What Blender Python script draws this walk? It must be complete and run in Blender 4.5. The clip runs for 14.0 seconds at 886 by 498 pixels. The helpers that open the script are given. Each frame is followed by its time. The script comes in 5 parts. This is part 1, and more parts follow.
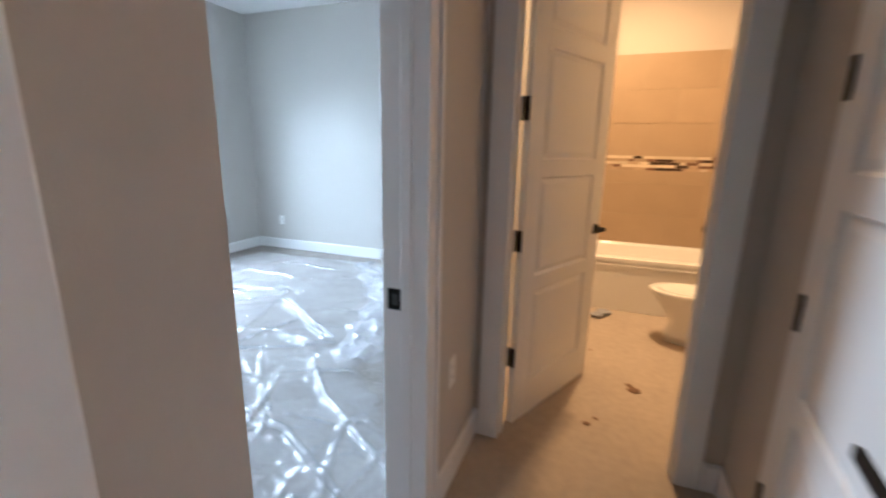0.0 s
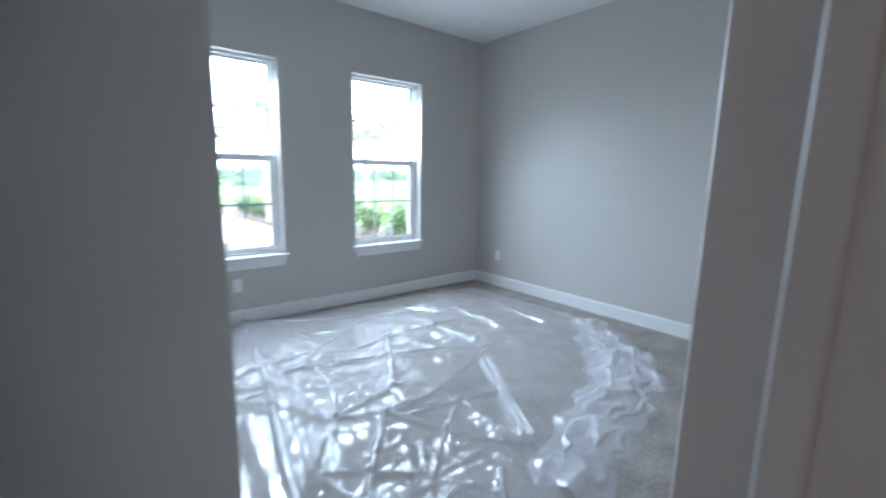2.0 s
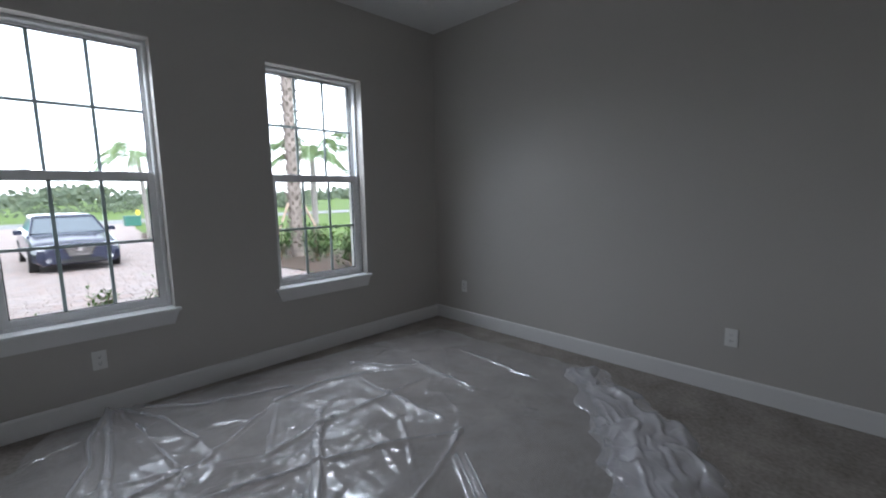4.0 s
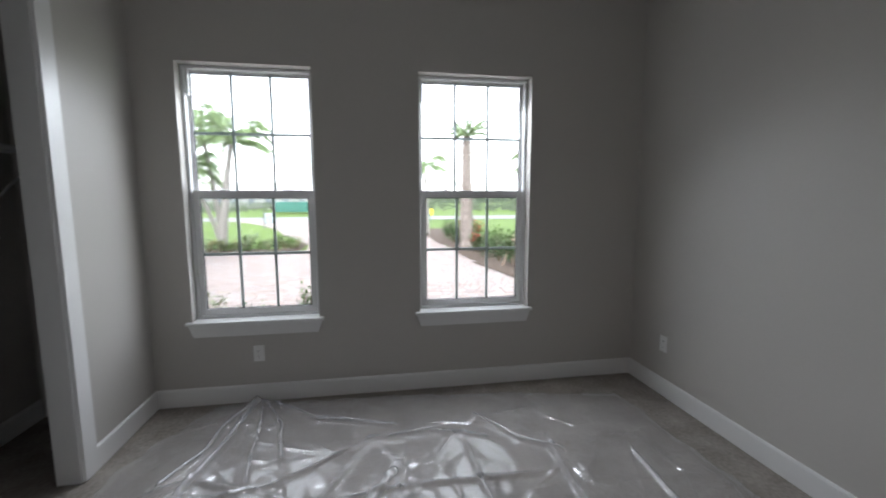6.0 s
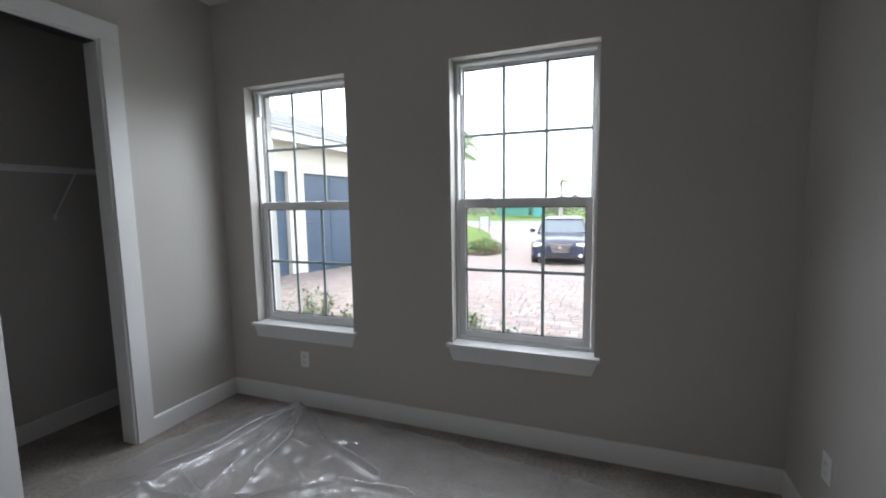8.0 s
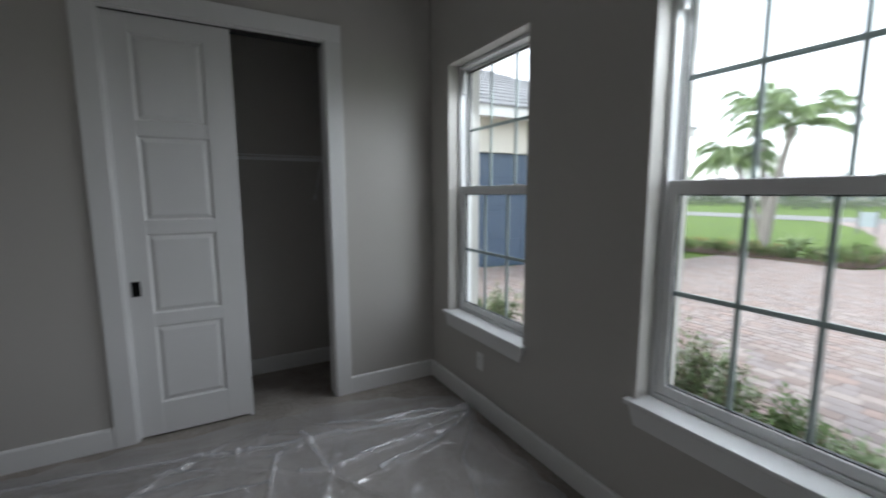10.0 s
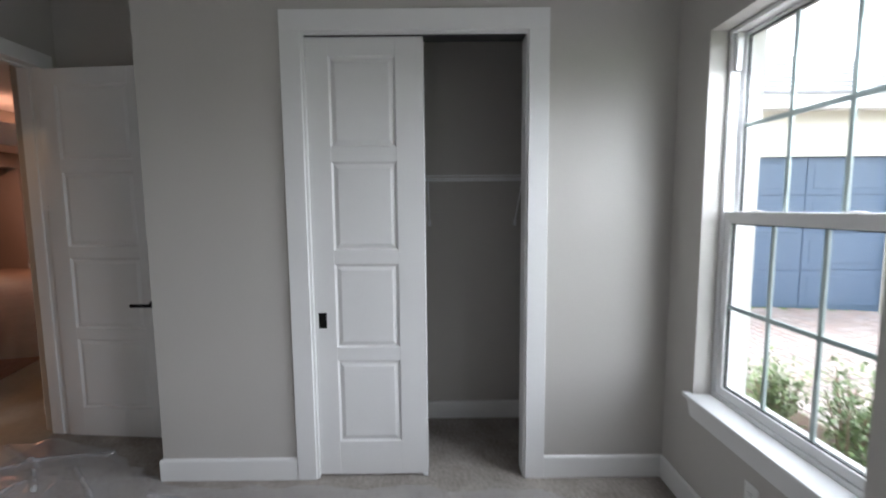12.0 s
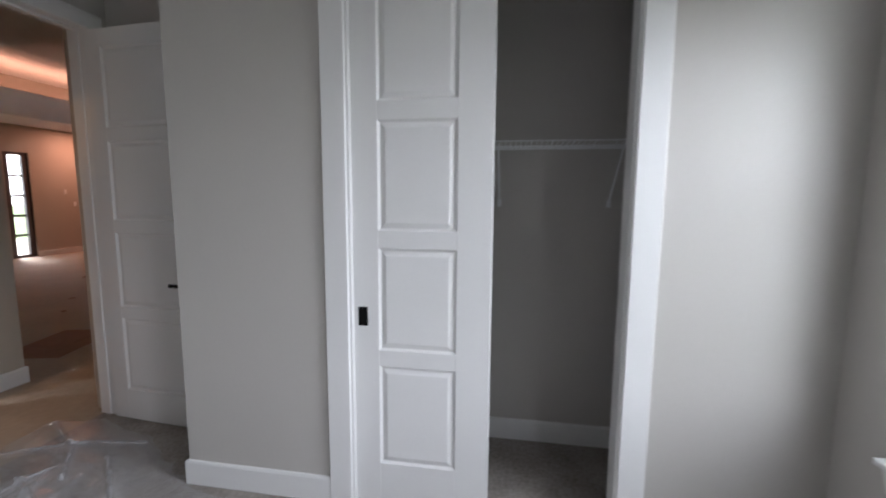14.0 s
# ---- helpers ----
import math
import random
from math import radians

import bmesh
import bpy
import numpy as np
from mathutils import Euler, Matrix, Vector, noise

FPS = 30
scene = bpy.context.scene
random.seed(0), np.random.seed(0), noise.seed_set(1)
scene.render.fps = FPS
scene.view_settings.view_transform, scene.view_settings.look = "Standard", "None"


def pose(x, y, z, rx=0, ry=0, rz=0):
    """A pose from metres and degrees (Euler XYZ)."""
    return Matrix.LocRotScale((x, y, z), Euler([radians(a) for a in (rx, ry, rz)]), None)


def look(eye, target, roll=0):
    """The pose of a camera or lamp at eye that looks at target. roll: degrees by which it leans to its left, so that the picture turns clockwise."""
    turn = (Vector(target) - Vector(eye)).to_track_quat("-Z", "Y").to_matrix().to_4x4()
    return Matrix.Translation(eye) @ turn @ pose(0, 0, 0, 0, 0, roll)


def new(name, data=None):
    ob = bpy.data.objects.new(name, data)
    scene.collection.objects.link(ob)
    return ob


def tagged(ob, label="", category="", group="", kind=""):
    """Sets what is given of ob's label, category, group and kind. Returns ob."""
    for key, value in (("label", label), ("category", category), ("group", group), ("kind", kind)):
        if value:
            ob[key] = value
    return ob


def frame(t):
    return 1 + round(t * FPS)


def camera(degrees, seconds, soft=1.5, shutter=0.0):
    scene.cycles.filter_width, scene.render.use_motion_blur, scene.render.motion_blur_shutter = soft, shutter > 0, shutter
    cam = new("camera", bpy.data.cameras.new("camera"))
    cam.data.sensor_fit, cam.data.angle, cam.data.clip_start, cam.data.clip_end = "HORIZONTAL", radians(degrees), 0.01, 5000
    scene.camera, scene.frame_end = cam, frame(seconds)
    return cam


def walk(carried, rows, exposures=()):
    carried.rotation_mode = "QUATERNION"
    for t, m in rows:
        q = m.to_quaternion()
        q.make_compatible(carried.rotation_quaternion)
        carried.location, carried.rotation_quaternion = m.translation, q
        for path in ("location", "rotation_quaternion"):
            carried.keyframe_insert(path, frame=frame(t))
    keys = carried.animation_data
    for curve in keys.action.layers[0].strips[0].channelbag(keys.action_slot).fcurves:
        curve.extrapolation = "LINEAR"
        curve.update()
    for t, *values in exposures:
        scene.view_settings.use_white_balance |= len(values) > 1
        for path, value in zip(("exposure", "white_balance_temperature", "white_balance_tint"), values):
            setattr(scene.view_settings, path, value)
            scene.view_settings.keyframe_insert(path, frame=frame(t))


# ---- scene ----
cam = camera(92.6, 14.0, soft=1.9, shutter=0.5)
EXPOSURES = [(0, 5.2, 5000, 4), (0.5, 4.7, 4900, 4), (1.0, 4.36, 4850, 2), (1.5, 4.25, 4900, 3), (2.0, 4.3, 5150, 6), (2.5, 3.8, 5250, 9), (5.0, 2.35, 6150, 13), (5.5, 2.75, 6150, 13), (6.0, 2.9, 6200, 13), (7, 2.9, 6150, 13), (9.5, 2.4, 6150, 12), (10, 2.27, 6150, 11), (10.5, 2.9, 6200, 10), (11, 3.72, 6300, 11), (11.5, 3.7, 6200, 12), (12, 3.5, 6150, 13), (12.5, 3.1, 6150, 14), (13.0, 3.18, 6100, 14), (13.5, 3.26, 6100, 14), (14, 3.68, 6100, 15)]
PATH = [
    (0, (-0.917, -0.589, 1.339), (0.906, 0.097, 0.885), 1.1),
    (0.5, (-0.684, -0.497, 1.347), (0.853, 0.703, 0.903), -1.2),
    (1, (-0.526, -0.443, 1.365), (0.545, 1.184, 0.911), -0.9),
    (1.5, (-0.374, -0.346, 1.32), (0.61, 1.339, 0.881), -0.2),
    (2, (-0.239, -0.115, 1.339), (1.02, 1.402, 1.002), 1.0),
    (2.5, (-0.097, 0.16, 1.337), (1.431, 1.411, 1.024), 2.1),
    (5, (0.875, 0.693, 1.371), (1.967, 2.356, 1.166), -2.5),
    (5.5, (1.151, 0.751, 1.414), (1.906, 2.591, 1.202), -0.6),
    (6, (1.491, 0.748, 1.457), (1.826, 2.705, 1.215), -0.1),
    (6.5, (1.821, 0.814, 1.471), (1.819, 2.798, 1.223), 0.2),
    (7, (2.18, 0.952, 1.508), (1.903, 2.919, 1.273), -0.2),
    (9.5, (3.004, 2.124, 1.444), (1.561, 3.489, 1.21), -0.5),
    (10, (2.924, 2.325, 1.462), (1.188, 3.283, 1.2), -0.2),
    (10.5, (2.842, 2.499, 1.457), (0.918, 2.945, 1.147), -0.3),
    (11, (2.734, 2.603, 1.461), (0.764, 2.703, 1.135), -0.6),
    (11.5, (2.499, 2.583, 1.501), (0.524, 2.633, 1.194), -0.7),
    (12, (2.29, 2.597, 1.535), (0.299, 2.601, 1.343), -0.5),
    (12.5, (2.119, 2.671, 1.551), (0.129, 2.499, 1.456), -0.0),
    (13, (2.018, 2.709, 1.518), (0.027, 2.535, 1.425), 0.2),
    (13.5, (1.948, 2.709, 1.499), (-0.035, 2.484, 1.36), 0.3),
    (14, (1.776, 2.594, 1.452), (-0.183, 2.269, 1.216), 0.4),
]
walk(cam, [(t, look(eye, target, roll)) for t, eye, target, roll in PATH], EXPOSURES)

# ---- world and light ----
world = bpy.data.worlds.new("overcast_sky")
scene.world = world
world.use_nodes = True
wn, wl = world.node_tree.nodes, world.node_tree.links
sky = wn.new("ShaderNodeTexSky")
sky.sky_type = "NISHITA"
sky.sun_disc = False
sky.sun_elevation = radians(50)
sky.sun_rotation = radians(200)
sky.air_density, sky.dust_density, sky.ozone_density = 1.0, 1.0, 1.0
pale = wn.new("ShaderNodeHueSaturation")
pale.inputs["Saturation"].default_value = 0.14
wl.new(sky.outputs[0], pale.inputs["Color"])
wl.new(pale.outputs[0], wn["Background"].inputs["Color"])
wn["Background"].inputs["Strength"].default_value = 0.135


def lamp(name, kind, m, energy, color, **settings):
    data = bpy.data.lights.new(name, kind)
    data.energy, data.color = energy, color
    for key, value in settings.items():
        if key == "angle":
            data.angle = value
        elif key == "size":
            data.shape = "DISK"
            data.size = value
        elif key == "rect":
            data.shape = "RECTANGLE"
            data.size, data.size_y = value
        elif key == "radius":
            data.shadow_soft_size = value
    ob = new(name, data)
    ob.matrix_world = m
    return ob


lamp("sun", "SUN", look((-6, -14, 22), (0, 0, 0)), 0.44, (1.0, 0.96, 0.9), angle=radians(14))
WARM = (1.0, 0.53, 0.21)
ROSE = (1.0, 0.44, 0.27)
lamp("bath_downlight", "AREA", pose(2.50, -0.72, 2.88), 2.3, WARM, size=0.16)
lamp("great_room_cove_light", "AREA", pose(-6.5, -7.55, 3.52, 180), 3.2, ROSE, rect=(8.0, 0.12))
lamp("great_room_cove_light_side", "AREA", pose(-11.05, -4.5, 3.52, 180), 2.0, ROSE, rect=(0.12, 5.5))
lamp("great_room_downlight", "AREA", pose(-7.6, -7.9, 3.05), 2.5, ROSE, size=0.16)
# daylight in the two window openings: from the bright sky above, and from the whole pane
for x, high, whole in ((0.69, 1.10, 0.42), (2.27, 1.35, 0.55)):
    w = lamp("window_sky_light", "AREA", pose(x, 4.06, 2.10, -36), high, (0.93, 0.97, 1.0), rect=(0.74, 0.36))
    w.data.spread = radians(125)
    w = lamp("window_daylight", "AREA", pose(x, 4.08, 1.47, -84), whole, (0.93, 0.97, 1.0), rect=(0.78, 1.60))
    w.data.spread = radians(160)


# ---- materials ----
def mat(name, color, rough=0.6, metal=0.0, vary=0.06, scale=6.0, fine=60.0, bump=0.0, bump_scale=200.0, spec=0.5, tint=None):
    """A painted or mineral surface: broad and fine tone variation, and a fine relief."""
    m = bpy.data.materials.new(name)
    m.use_nodes = True
    n, l = m.node_tree.nodes, m.node_tree.links
    b = n["Principled BSDF"]
    b.inputs["Roughness"].default_value = rough
    b.inputs["Metallic"].default_value = metal
    b.inputs["Specular IOR Level"].default_value = spec
    co = n.new("ShaderNodeTexCoord")
    big, small = n.new("ShaderNodeTexNoise"), n.new("ShaderNodeTexNoise")
    big.inputs["Scale"].default_value, small.inputs["Scale"].default_value = scale, fine
    big.inputs["Detail"].default_value = small.inputs["Detail"].default_value = 5
    add = n.new("ShaderNodeMath")
    add.operation = "ADD"
    for tex in (big, small):
        l.new(co.outputs["Object"], tex.inputs["Vector"])
    l.new(big.outputs[0], add.inputs[0])
    l.new(small.outputs[0], add.inputs[1])
    ramp = n.new("ShaderNodeMapRange")
    ramp.inputs["From Min"].default_value, ramp.inputs["From Max"].default_value = 0.6, 1.4
    l.new(add.outputs[0], ramp.inputs["Value"])
    mix = n.new("ShaderNodeMix")
    mix.data_type = "RGBA"
    dark = [c * (1 - vary) for c in color]
    light = [min(1, c * (1 + vary)) for c in (tint or color)]
    mix.inputs["A"].default_value, mix.inputs["B"].default_value = (*dark, 1), (*light, 1)
    l.new(ramp.outputs[0], mix.inputs["Factor"])
    l.new(mix.outputs["Result"], b.inputs["Base Color"])
    if bump:
        grain = n.new("ShaderNodeTexNoise")
        grain.inputs["Scale"].default_value = bump_scale
        l.new(co.outputs["Object"], grain.inputs["Vector"])
        bn = n.new("ShaderNodeBump")
        bn.inputs["Strength"].default_value, bn.inputs["Distance"].default_value = bump, 0.002
        l.new(grain.outputs[0], bn.inputs["Height"])
        l.new(bn.outputs[0], b.inputs["Normal"])
    return m


def by_piece(m, spread=0.25):
    """Lets each piece of one material differ in tone."""
    n, l = m.node_tree.nodes, m.node_tree.links
    b = n["Principled BSDF"]
    src = b.inputs["Base Color"].links[0].from_socket
    info = n.new("ShaderNodeObjectInfo")
    rng = n.new("ShaderNodeMapRange")
    rng.inputs["To Min"].default_value, rng.inputs["To Max"].default_value = 1 - spread, 1 + spread
    l.new(info.outputs["Random"], rng.inputs["Value"])
    hsv = n.new("ShaderNodeHueSaturation")
    l.new(rng.outputs[0], hsv.inputs["Value"])
    l.new(src, hsv.inputs["Color"])
    l.new(hsv.outputs[0], b.inputs["Base Color"])
    return m


WALL = mat("greige_wall_paint", (0.52, 0.50, 0.468), 0.55, vary=0.02, scale=1.2, bump=0.13, bump_scale=300)
HALLWALL = mat("tan_wall_paint", (0.50, 0.45, 0.39), 0.6, vary=0.02, scale=1.2, bump=0.13, bump_scale=300)
CEIL = mat("white_ceiling_paint", (0.82, 0.82, 0.81), 0.8, vary=0.02, bump=0.5, bump_scale=120)
TRIM = mat("white_trim_paint", (0.80, 0.80, 0.79), 0.35, vary=0.015, scale=3, bump=0.05)
DOORPAINT = mat("white_door_paint", (0.79, 0.79, 0.78), 0.4, vary=0.015, scale=3, bump=0.12, bump_scale=300)
VINYL = mat("white_window_vinyl", (0.80, 0.80, 0.80), 0.3, vary=0.01)
GASKET = mat("black_gasket", (0.02, 0.02, 0.02), 0.6)
GRILLE = mat("grey_green_glazing_bar", (0.40, 0.46, 0.45), 0.4, vary=0.03)
BLACK = mat("black_hardware", (0.004, 0.004, 0.004), 0.6, spec=0.12)
PLASTIC = mat("white_plate_plastic", (0.82, 0.82, 0.80), 0.3, vary=0.01)
SLOT = mat("dark_slot_and_track_shade", (0.03, 0.03, 0.03), 0.5)
WIRE = mat("white_coated_wire", (0.78, 0.79, 0.80), 0.35, vary=0.01)
SLAB = mat("greige_cut_pile_carpet", (0.245, 0.218, 0.194), 0.95, vary=0.28, scale=5, fine=48, bump=1.0, bump_scale=140, tint=(0.325, 0.294, 0.265))
HALLSLAB = mat("tan_hall_slab", (0.43, 0.36, 0.28), 0.8, vary=0.13, scale=2.0, fine=22, bump=0.4, bump_scale=90)
TILE = by_piece(mat("tan_wall_tile", (0.36, 0.265, 0.165), 0.3, vary=0.06, scale=5), 0.04)
GROUT = mat("tan_grout", (0.40, 0.32, 0.215), 0.9)
CERAMIC = mat("white_glazed_ceramic", (0.82, 0.80, 0.76), 0.08, vary=0.01)
BRASS = mat("dark_bronze", (0.05, 0.04, 0.03), 0.4, metal=0.8)


def gloss_share(n, l, least, most, normal=None):
    """How much a clear sheet mirrors: little face on, much at a glancing angle."""
    face, power, span = n.new("ShaderNodeLayerWeight"), n.new("ShaderNodeMath"), n.new("ShaderNodeMapRange")
    face.inputs["Blend"].default_value = 0.5
    power.operation = "POWER"
    power.inputs[1].default_value = 5
    span.inputs["To Min"].default_value, span.inputs["To Max"].default_value = least, most
    if normal:
        l.new(normal, face.inputs["Normal"])
    l.new(face.outputs["Facing"], power.inputs[0])
    l.new(power.outputs[0], span.inputs["Value"])
    return span.outputs[0]


def glass_material():
    m = bpy.data.materials.new("clear_window_glass")
    m.use_nodes = True
    n, l = m.node_tree.nodes, m.node_tree.links
    n.remove(n["Principled BSDF"])
    clear, gloss, mix = n.new("ShaderNodeBsdfTransparent"), n.new("ShaderNodeBsdfGlossy"), n.new("ShaderNodeMixShader")
    clear.inputs["Color"].default_value = (0.95, 0.97, 0.965, 1)
    gloss.inputs["Roughness"].default_value = 0.01
    l.new(gloss_share(n, l, 0.02, 0.7), mix.inputs[0])
    l.new(clear.outputs[0], mix.inputs[1])
    l.new(gloss.outputs[0], mix.inputs[2])
    l.new(mix.outputs[0], n["Material Output"].inputs["Surface"])
    return m


GLASS = glass_material()


# ---- mesh helpers ----
def box(bm, x0, x1, y0, y1, z0, z1):
    v = [bm.verts.new((x, y, z)) for x in (x0, x1) for y in (y0, y1) for z in (z0, z1)]
    for f in ((0, 1, 3, 2), (4, 6, 7, 5), (0, 4, 5, 1), (2, 3, 7, 6), (0, 2, 6, 4), (1, 5, 7, 3)):
        bm.faces.new([v[i] for i in f])
    return v


def boxes(*spans):
    bm = bmesh.new()
    for s in spans:
        box(bm, *s)
    return bm


def bevelled(bm, width=0.003, segments=2):
    bmesh.ops.bevel(bm, geom=bm.edges[:], offset=width, segments=segments, affect="EDGES", profile=0.5)
    return bm


def tube(bm, points, r, n=8, caps=True):
    """A round bar along the points; r is one radius or one for each point."""
    rs = r if isinstance(r, (list, tuple)) else [r] * len(points)
    pts = [Vector(p) for p in points]
    rings = []
    for i, p in enumerate(pts):
        d = (pts[min(i + 1, len(pts) - 1)] - pts[max(i - 1, 0)]).normalized()
        q = d.to_track_quat("Z", "Y")
        rings.append([bm.verts.new(p + q @ Vector((rs[i] * math.cos(2 * math.pi * k / n), rs[i] * math.sin(2 * math.pi * k / n), 0))) for k in range(n)])
    for a, b in zip(rings, rings[1:]):
        for k in range(n):
            bm.faces.new((a[k], a[(k + 1) % n], b[(k + 1) % n], b[k]))
    if caps:
        bm.faces.new(rings[0][::-1])
        bm.faces.new(rings[-1])
    return bm


def profile(bm, pts, depth, to):
    """A prism: the outline pts (u, v) drawn at depth[0] and depth[1]; to(u, v, d) gives the place."""
    a = [bm.verts.new(to(u, v, depth[0])) for u, v in pts]
    b = [bm.verts.new(to(u, v, depth[1])) for u, v in pts]
    bm.faces.new(a)
    bm.faces.new(b[::-1])
    for i in range(len(pts)):
        j = (i + 1) % len(pts)
        bm.faces.new((a[j], a[i], b[i], b[j]))
    return bm


def part(name, bm, material, parent=None, label="", smooth=False):
    bmesh.ops.recalc_face_normals(bm, faces=bm.faces[:])
    me = bpy.data.meshes.new(name)
    bm.to_mesh(me)
    bm.free()
    me.materials.append(material)
    if smooth:
        me.polygons.foreach_set("use_smooth", [True] * len(me.polygons))
    ob = new(name, me)
    if parent:
        ob.parent = parent
    if label:
        ob["label"] = label
    return ob


def thing(name, label, category, group="", kind="", at=None):
    ob = new(name)
    ob.empty_display_size = 0.1
    if at is not None:
        ob.matrix_basis = at
    return tagged(ob, label, category, group, kind)


def structure(name, bm, material, label, category):
    return tagged(part(name, bm, material), label, category, kind="structure")


# ---- room shell ----
RX, RY, RH = 3.60, 3.84, 2.94      # east wall, north wall, ceiling
WT = 0.12
WINDOWS = ((0.265, 1.115), (1.845, 2.690))
WZ0, WZ1 = 0.60, 2.335
DX0, DX1, DZ = -0.520, 0.212, 2.455     # bedroom doorway
SY = 0.02                               # room face of the south wall
CY0, CY1, CZ = 1.873, 3.056, 2.448      # closet opening
NT = 0.26

bm = boxes((-0.90, WINDOWS[0][0], RY, RY + NT, -0.3, RH + 0.3), (WINDOWS[0][1], WINDOWS[1][0], RY, RY + NT, -0.3, RH + 0.3),
           (WINDOWS[1][1], RX + 0.3, RY, RY + NT, -0.3, RH + 0.3))
for a, b in WINDOWS:
    box(bm, a, b, RY, RY + NT, -0.3, WZ0)
    box(bm, a, b, RY, RY + NT, WZ1, RH + 0.3)
structure("wall_north", bm, WALL, "greige painted plaster wall with two deep window openings", "wall")
structure("wall_east", boxes((RX, RX + 0.15, SY, RY, 0, RH)), WALL, "plain greige painted plaster wall", "wall")
structure("wall_closet_front", boxes((-0.11, 0, 1.0, CY0, 0, RH), (-0.11, 0, CY1, RY, 0, RH), (-0.11, 0, CY0, CY1, CZ, RH)), WALL,
          "greige wall around the closet opening", "wall")
structure("wall_closet_side", boxes((-0.70, -0.11, 1.0, 1.11, 0, RH)), WALL, "greige closet end wall facing the entry", "wall")
structure("wall_closet_back", boxes((-0.82, -0.70, 1.0, RY, 0, RH)), WALL, "greige wall at the back of the closet", "wall")
structure("wall_entry_west", boxes((-0.78, -0.66, SY, 1.0, 0, RH)), WALL, "greige side wall behind the open bedroom door", "wall")
structure("wall_south", boxes((-0.78, DX0 - 0.02, SY - WT, SY, 0, RH), (DX1 + 0.02, RX + 0.15, SY - WT, SY, 0, RH), (DX0 - 0.02, DX1 + 0.02, SY - WT, SY, DZ + 0.02, RH)),
          WALL, "greige wall with the bedroom doorway", "wall")
structure("ceiling", boxes((-0.82, RX + 0.15, SY - WT, RY, RH, RH + 0.15)), CEIL, "white textured flat ceiling", "ceiling")
structure("floor", boxes((-0.82, RX + 0.15, SY - WT, RY, -0.2, 0)), SLAB, "greige cut-pile carpet under protective film", "floor")
# ---- hall, bathroom and great room shells ----
HY = SY - WT                       # hall face of the bedroom wall
BX = 0.85                          # hall face of the bathroom wall
BY0, BY1 = -0.972, -0.222           # bathroom doorway
KX0, KX1, KY = -0.395, 0.39, -1.142  # door in the hall's south wall
structure("floor_hall", boxes((-14, 4.2, -14, HY, -0.2, 0)), HALLSLAB, "dusty tan concrete floor of hall and great room", "floor")
structure("wall_bath_front", boxes((BX, BX + WT, -1.75, BY0 - 0.02, 0, RH), (BX, BX + WT, BY1 + 0.02, HY, 0, RH), (BX, BX + WT, BY0 - 0.02, BY1 + 0.02, DZ + 0.02, RH)),
          HALLWALL, "tan wall with the bathroom doorway", "wall")
structure("wall_bath_end", boxes((3.66, 3.8, -1.75, HY, 0, RH)), HALLWALL, "tan painted wall above the bathtub tiles", "wall")
structure("wall_bath_south", boxes((BX, 3.8, -1.87, -1.75, 0, RH)), HALLWALL, "tan bathroom side wall", "wall")
structure("wall_hall_south", boxes((KX1 + 0.02, BX, KY - WT, KY, 0, RH), (KX0 - 0.02, KX1 + 0.02, KY - WT, KY, 2.475, RH), (-0.82, KX0 - 0.02, KY - WT, KY, 0, RH)), HALLWALL,
          "tan hall wall with a panelled door", "wall")
structure("wall_store_west", boxes((-0.82, -0.70, -3.0, KY - WT, 0, RH)), HALLWALL, "tan wall of the room behind the hall door", "wall")
structure("wall_store_south", boxes((-0.82, BX, -3.1, -3.0, 0, RH)), HALLWALL, "tan back wall behind the hall door", "wall")
structure("wall_hall_stub", boxes((-0.740, -0.574, HY - 0.107, HY, 0, RH)), HALLWALL, "tan wall end beside the bedroom doorway", "wall")
structure("trim_hall_opening", bevelled(boxes((-0.93, -0.7405, HY - 0.125, HY - 0.02, 0.001, 2.55)), 0.003, 1), TRIM, "white painted end board of the hall opening", "trim")
structure("ceiling_hall", boxes((-0.82, 3.8, -3.1, HY, RH, RH + 0.15)), CEIL, "white flat hall ceiling", "ceiling")
GX0, GX1, GY0, GY1 = -12.5, -0.82, -8.7, 1.0     # great room
GW0, GW1 = -6.62, -6.10                          # its glass door
GP0, GP1, GPZ = -9.20, -8.30, 2.70               # unlit passage
structure("wall_great_room_south", boxes((GX0, GP0, GY0 - 0.2, GY0, 0, 4.15), (GP1, GW0, GY0 - 0.2, GY0, 0, 4.15), (GP0, GP1, GY0 - 0.2, GY0, GPZ, 4.15), (GW1, GX1 + 0.12, GY0 - 0.2, GY0, 0, 4.15), (GW0, GW1, GY0 - 0.2, GY0, 2.45, 4.15)), HALLWALL,
          "tan great room wall with a glass door and a passage", "wall")
structure("wall_passage", boxes((GP0 - 0.1, GP0, GY0 - 2.2, GY0 - 0.2, 0, GPZ), (GP1, GP1 + 0.1, GY0 - 2.2, GY0 - 0.2, 0, GPZ), (GP0, GP1, GY0 - 2.3, GY0 - 2.2, 0, GPZ), (GP0 - 0.1, GP1 + 0.1, GY0 - 2.3, GY0 - 0.2, GPZ, GPZ + 0.1)), HALLWALL,
          "tan walls of an unlit passage", "wall")
structure("wall_great_room_west", boxes((GX0 - 0.2, GX0, GY0, GY1, 0, 4.15)), HALLWALL, "tan great room end wall", "wall")
structure("wall_great_room_north", boxes((GX0, GX1, GY1, GY1 + 0.2, 0, 4.15)), HALLWALL, "tan great room side wall", "wall")
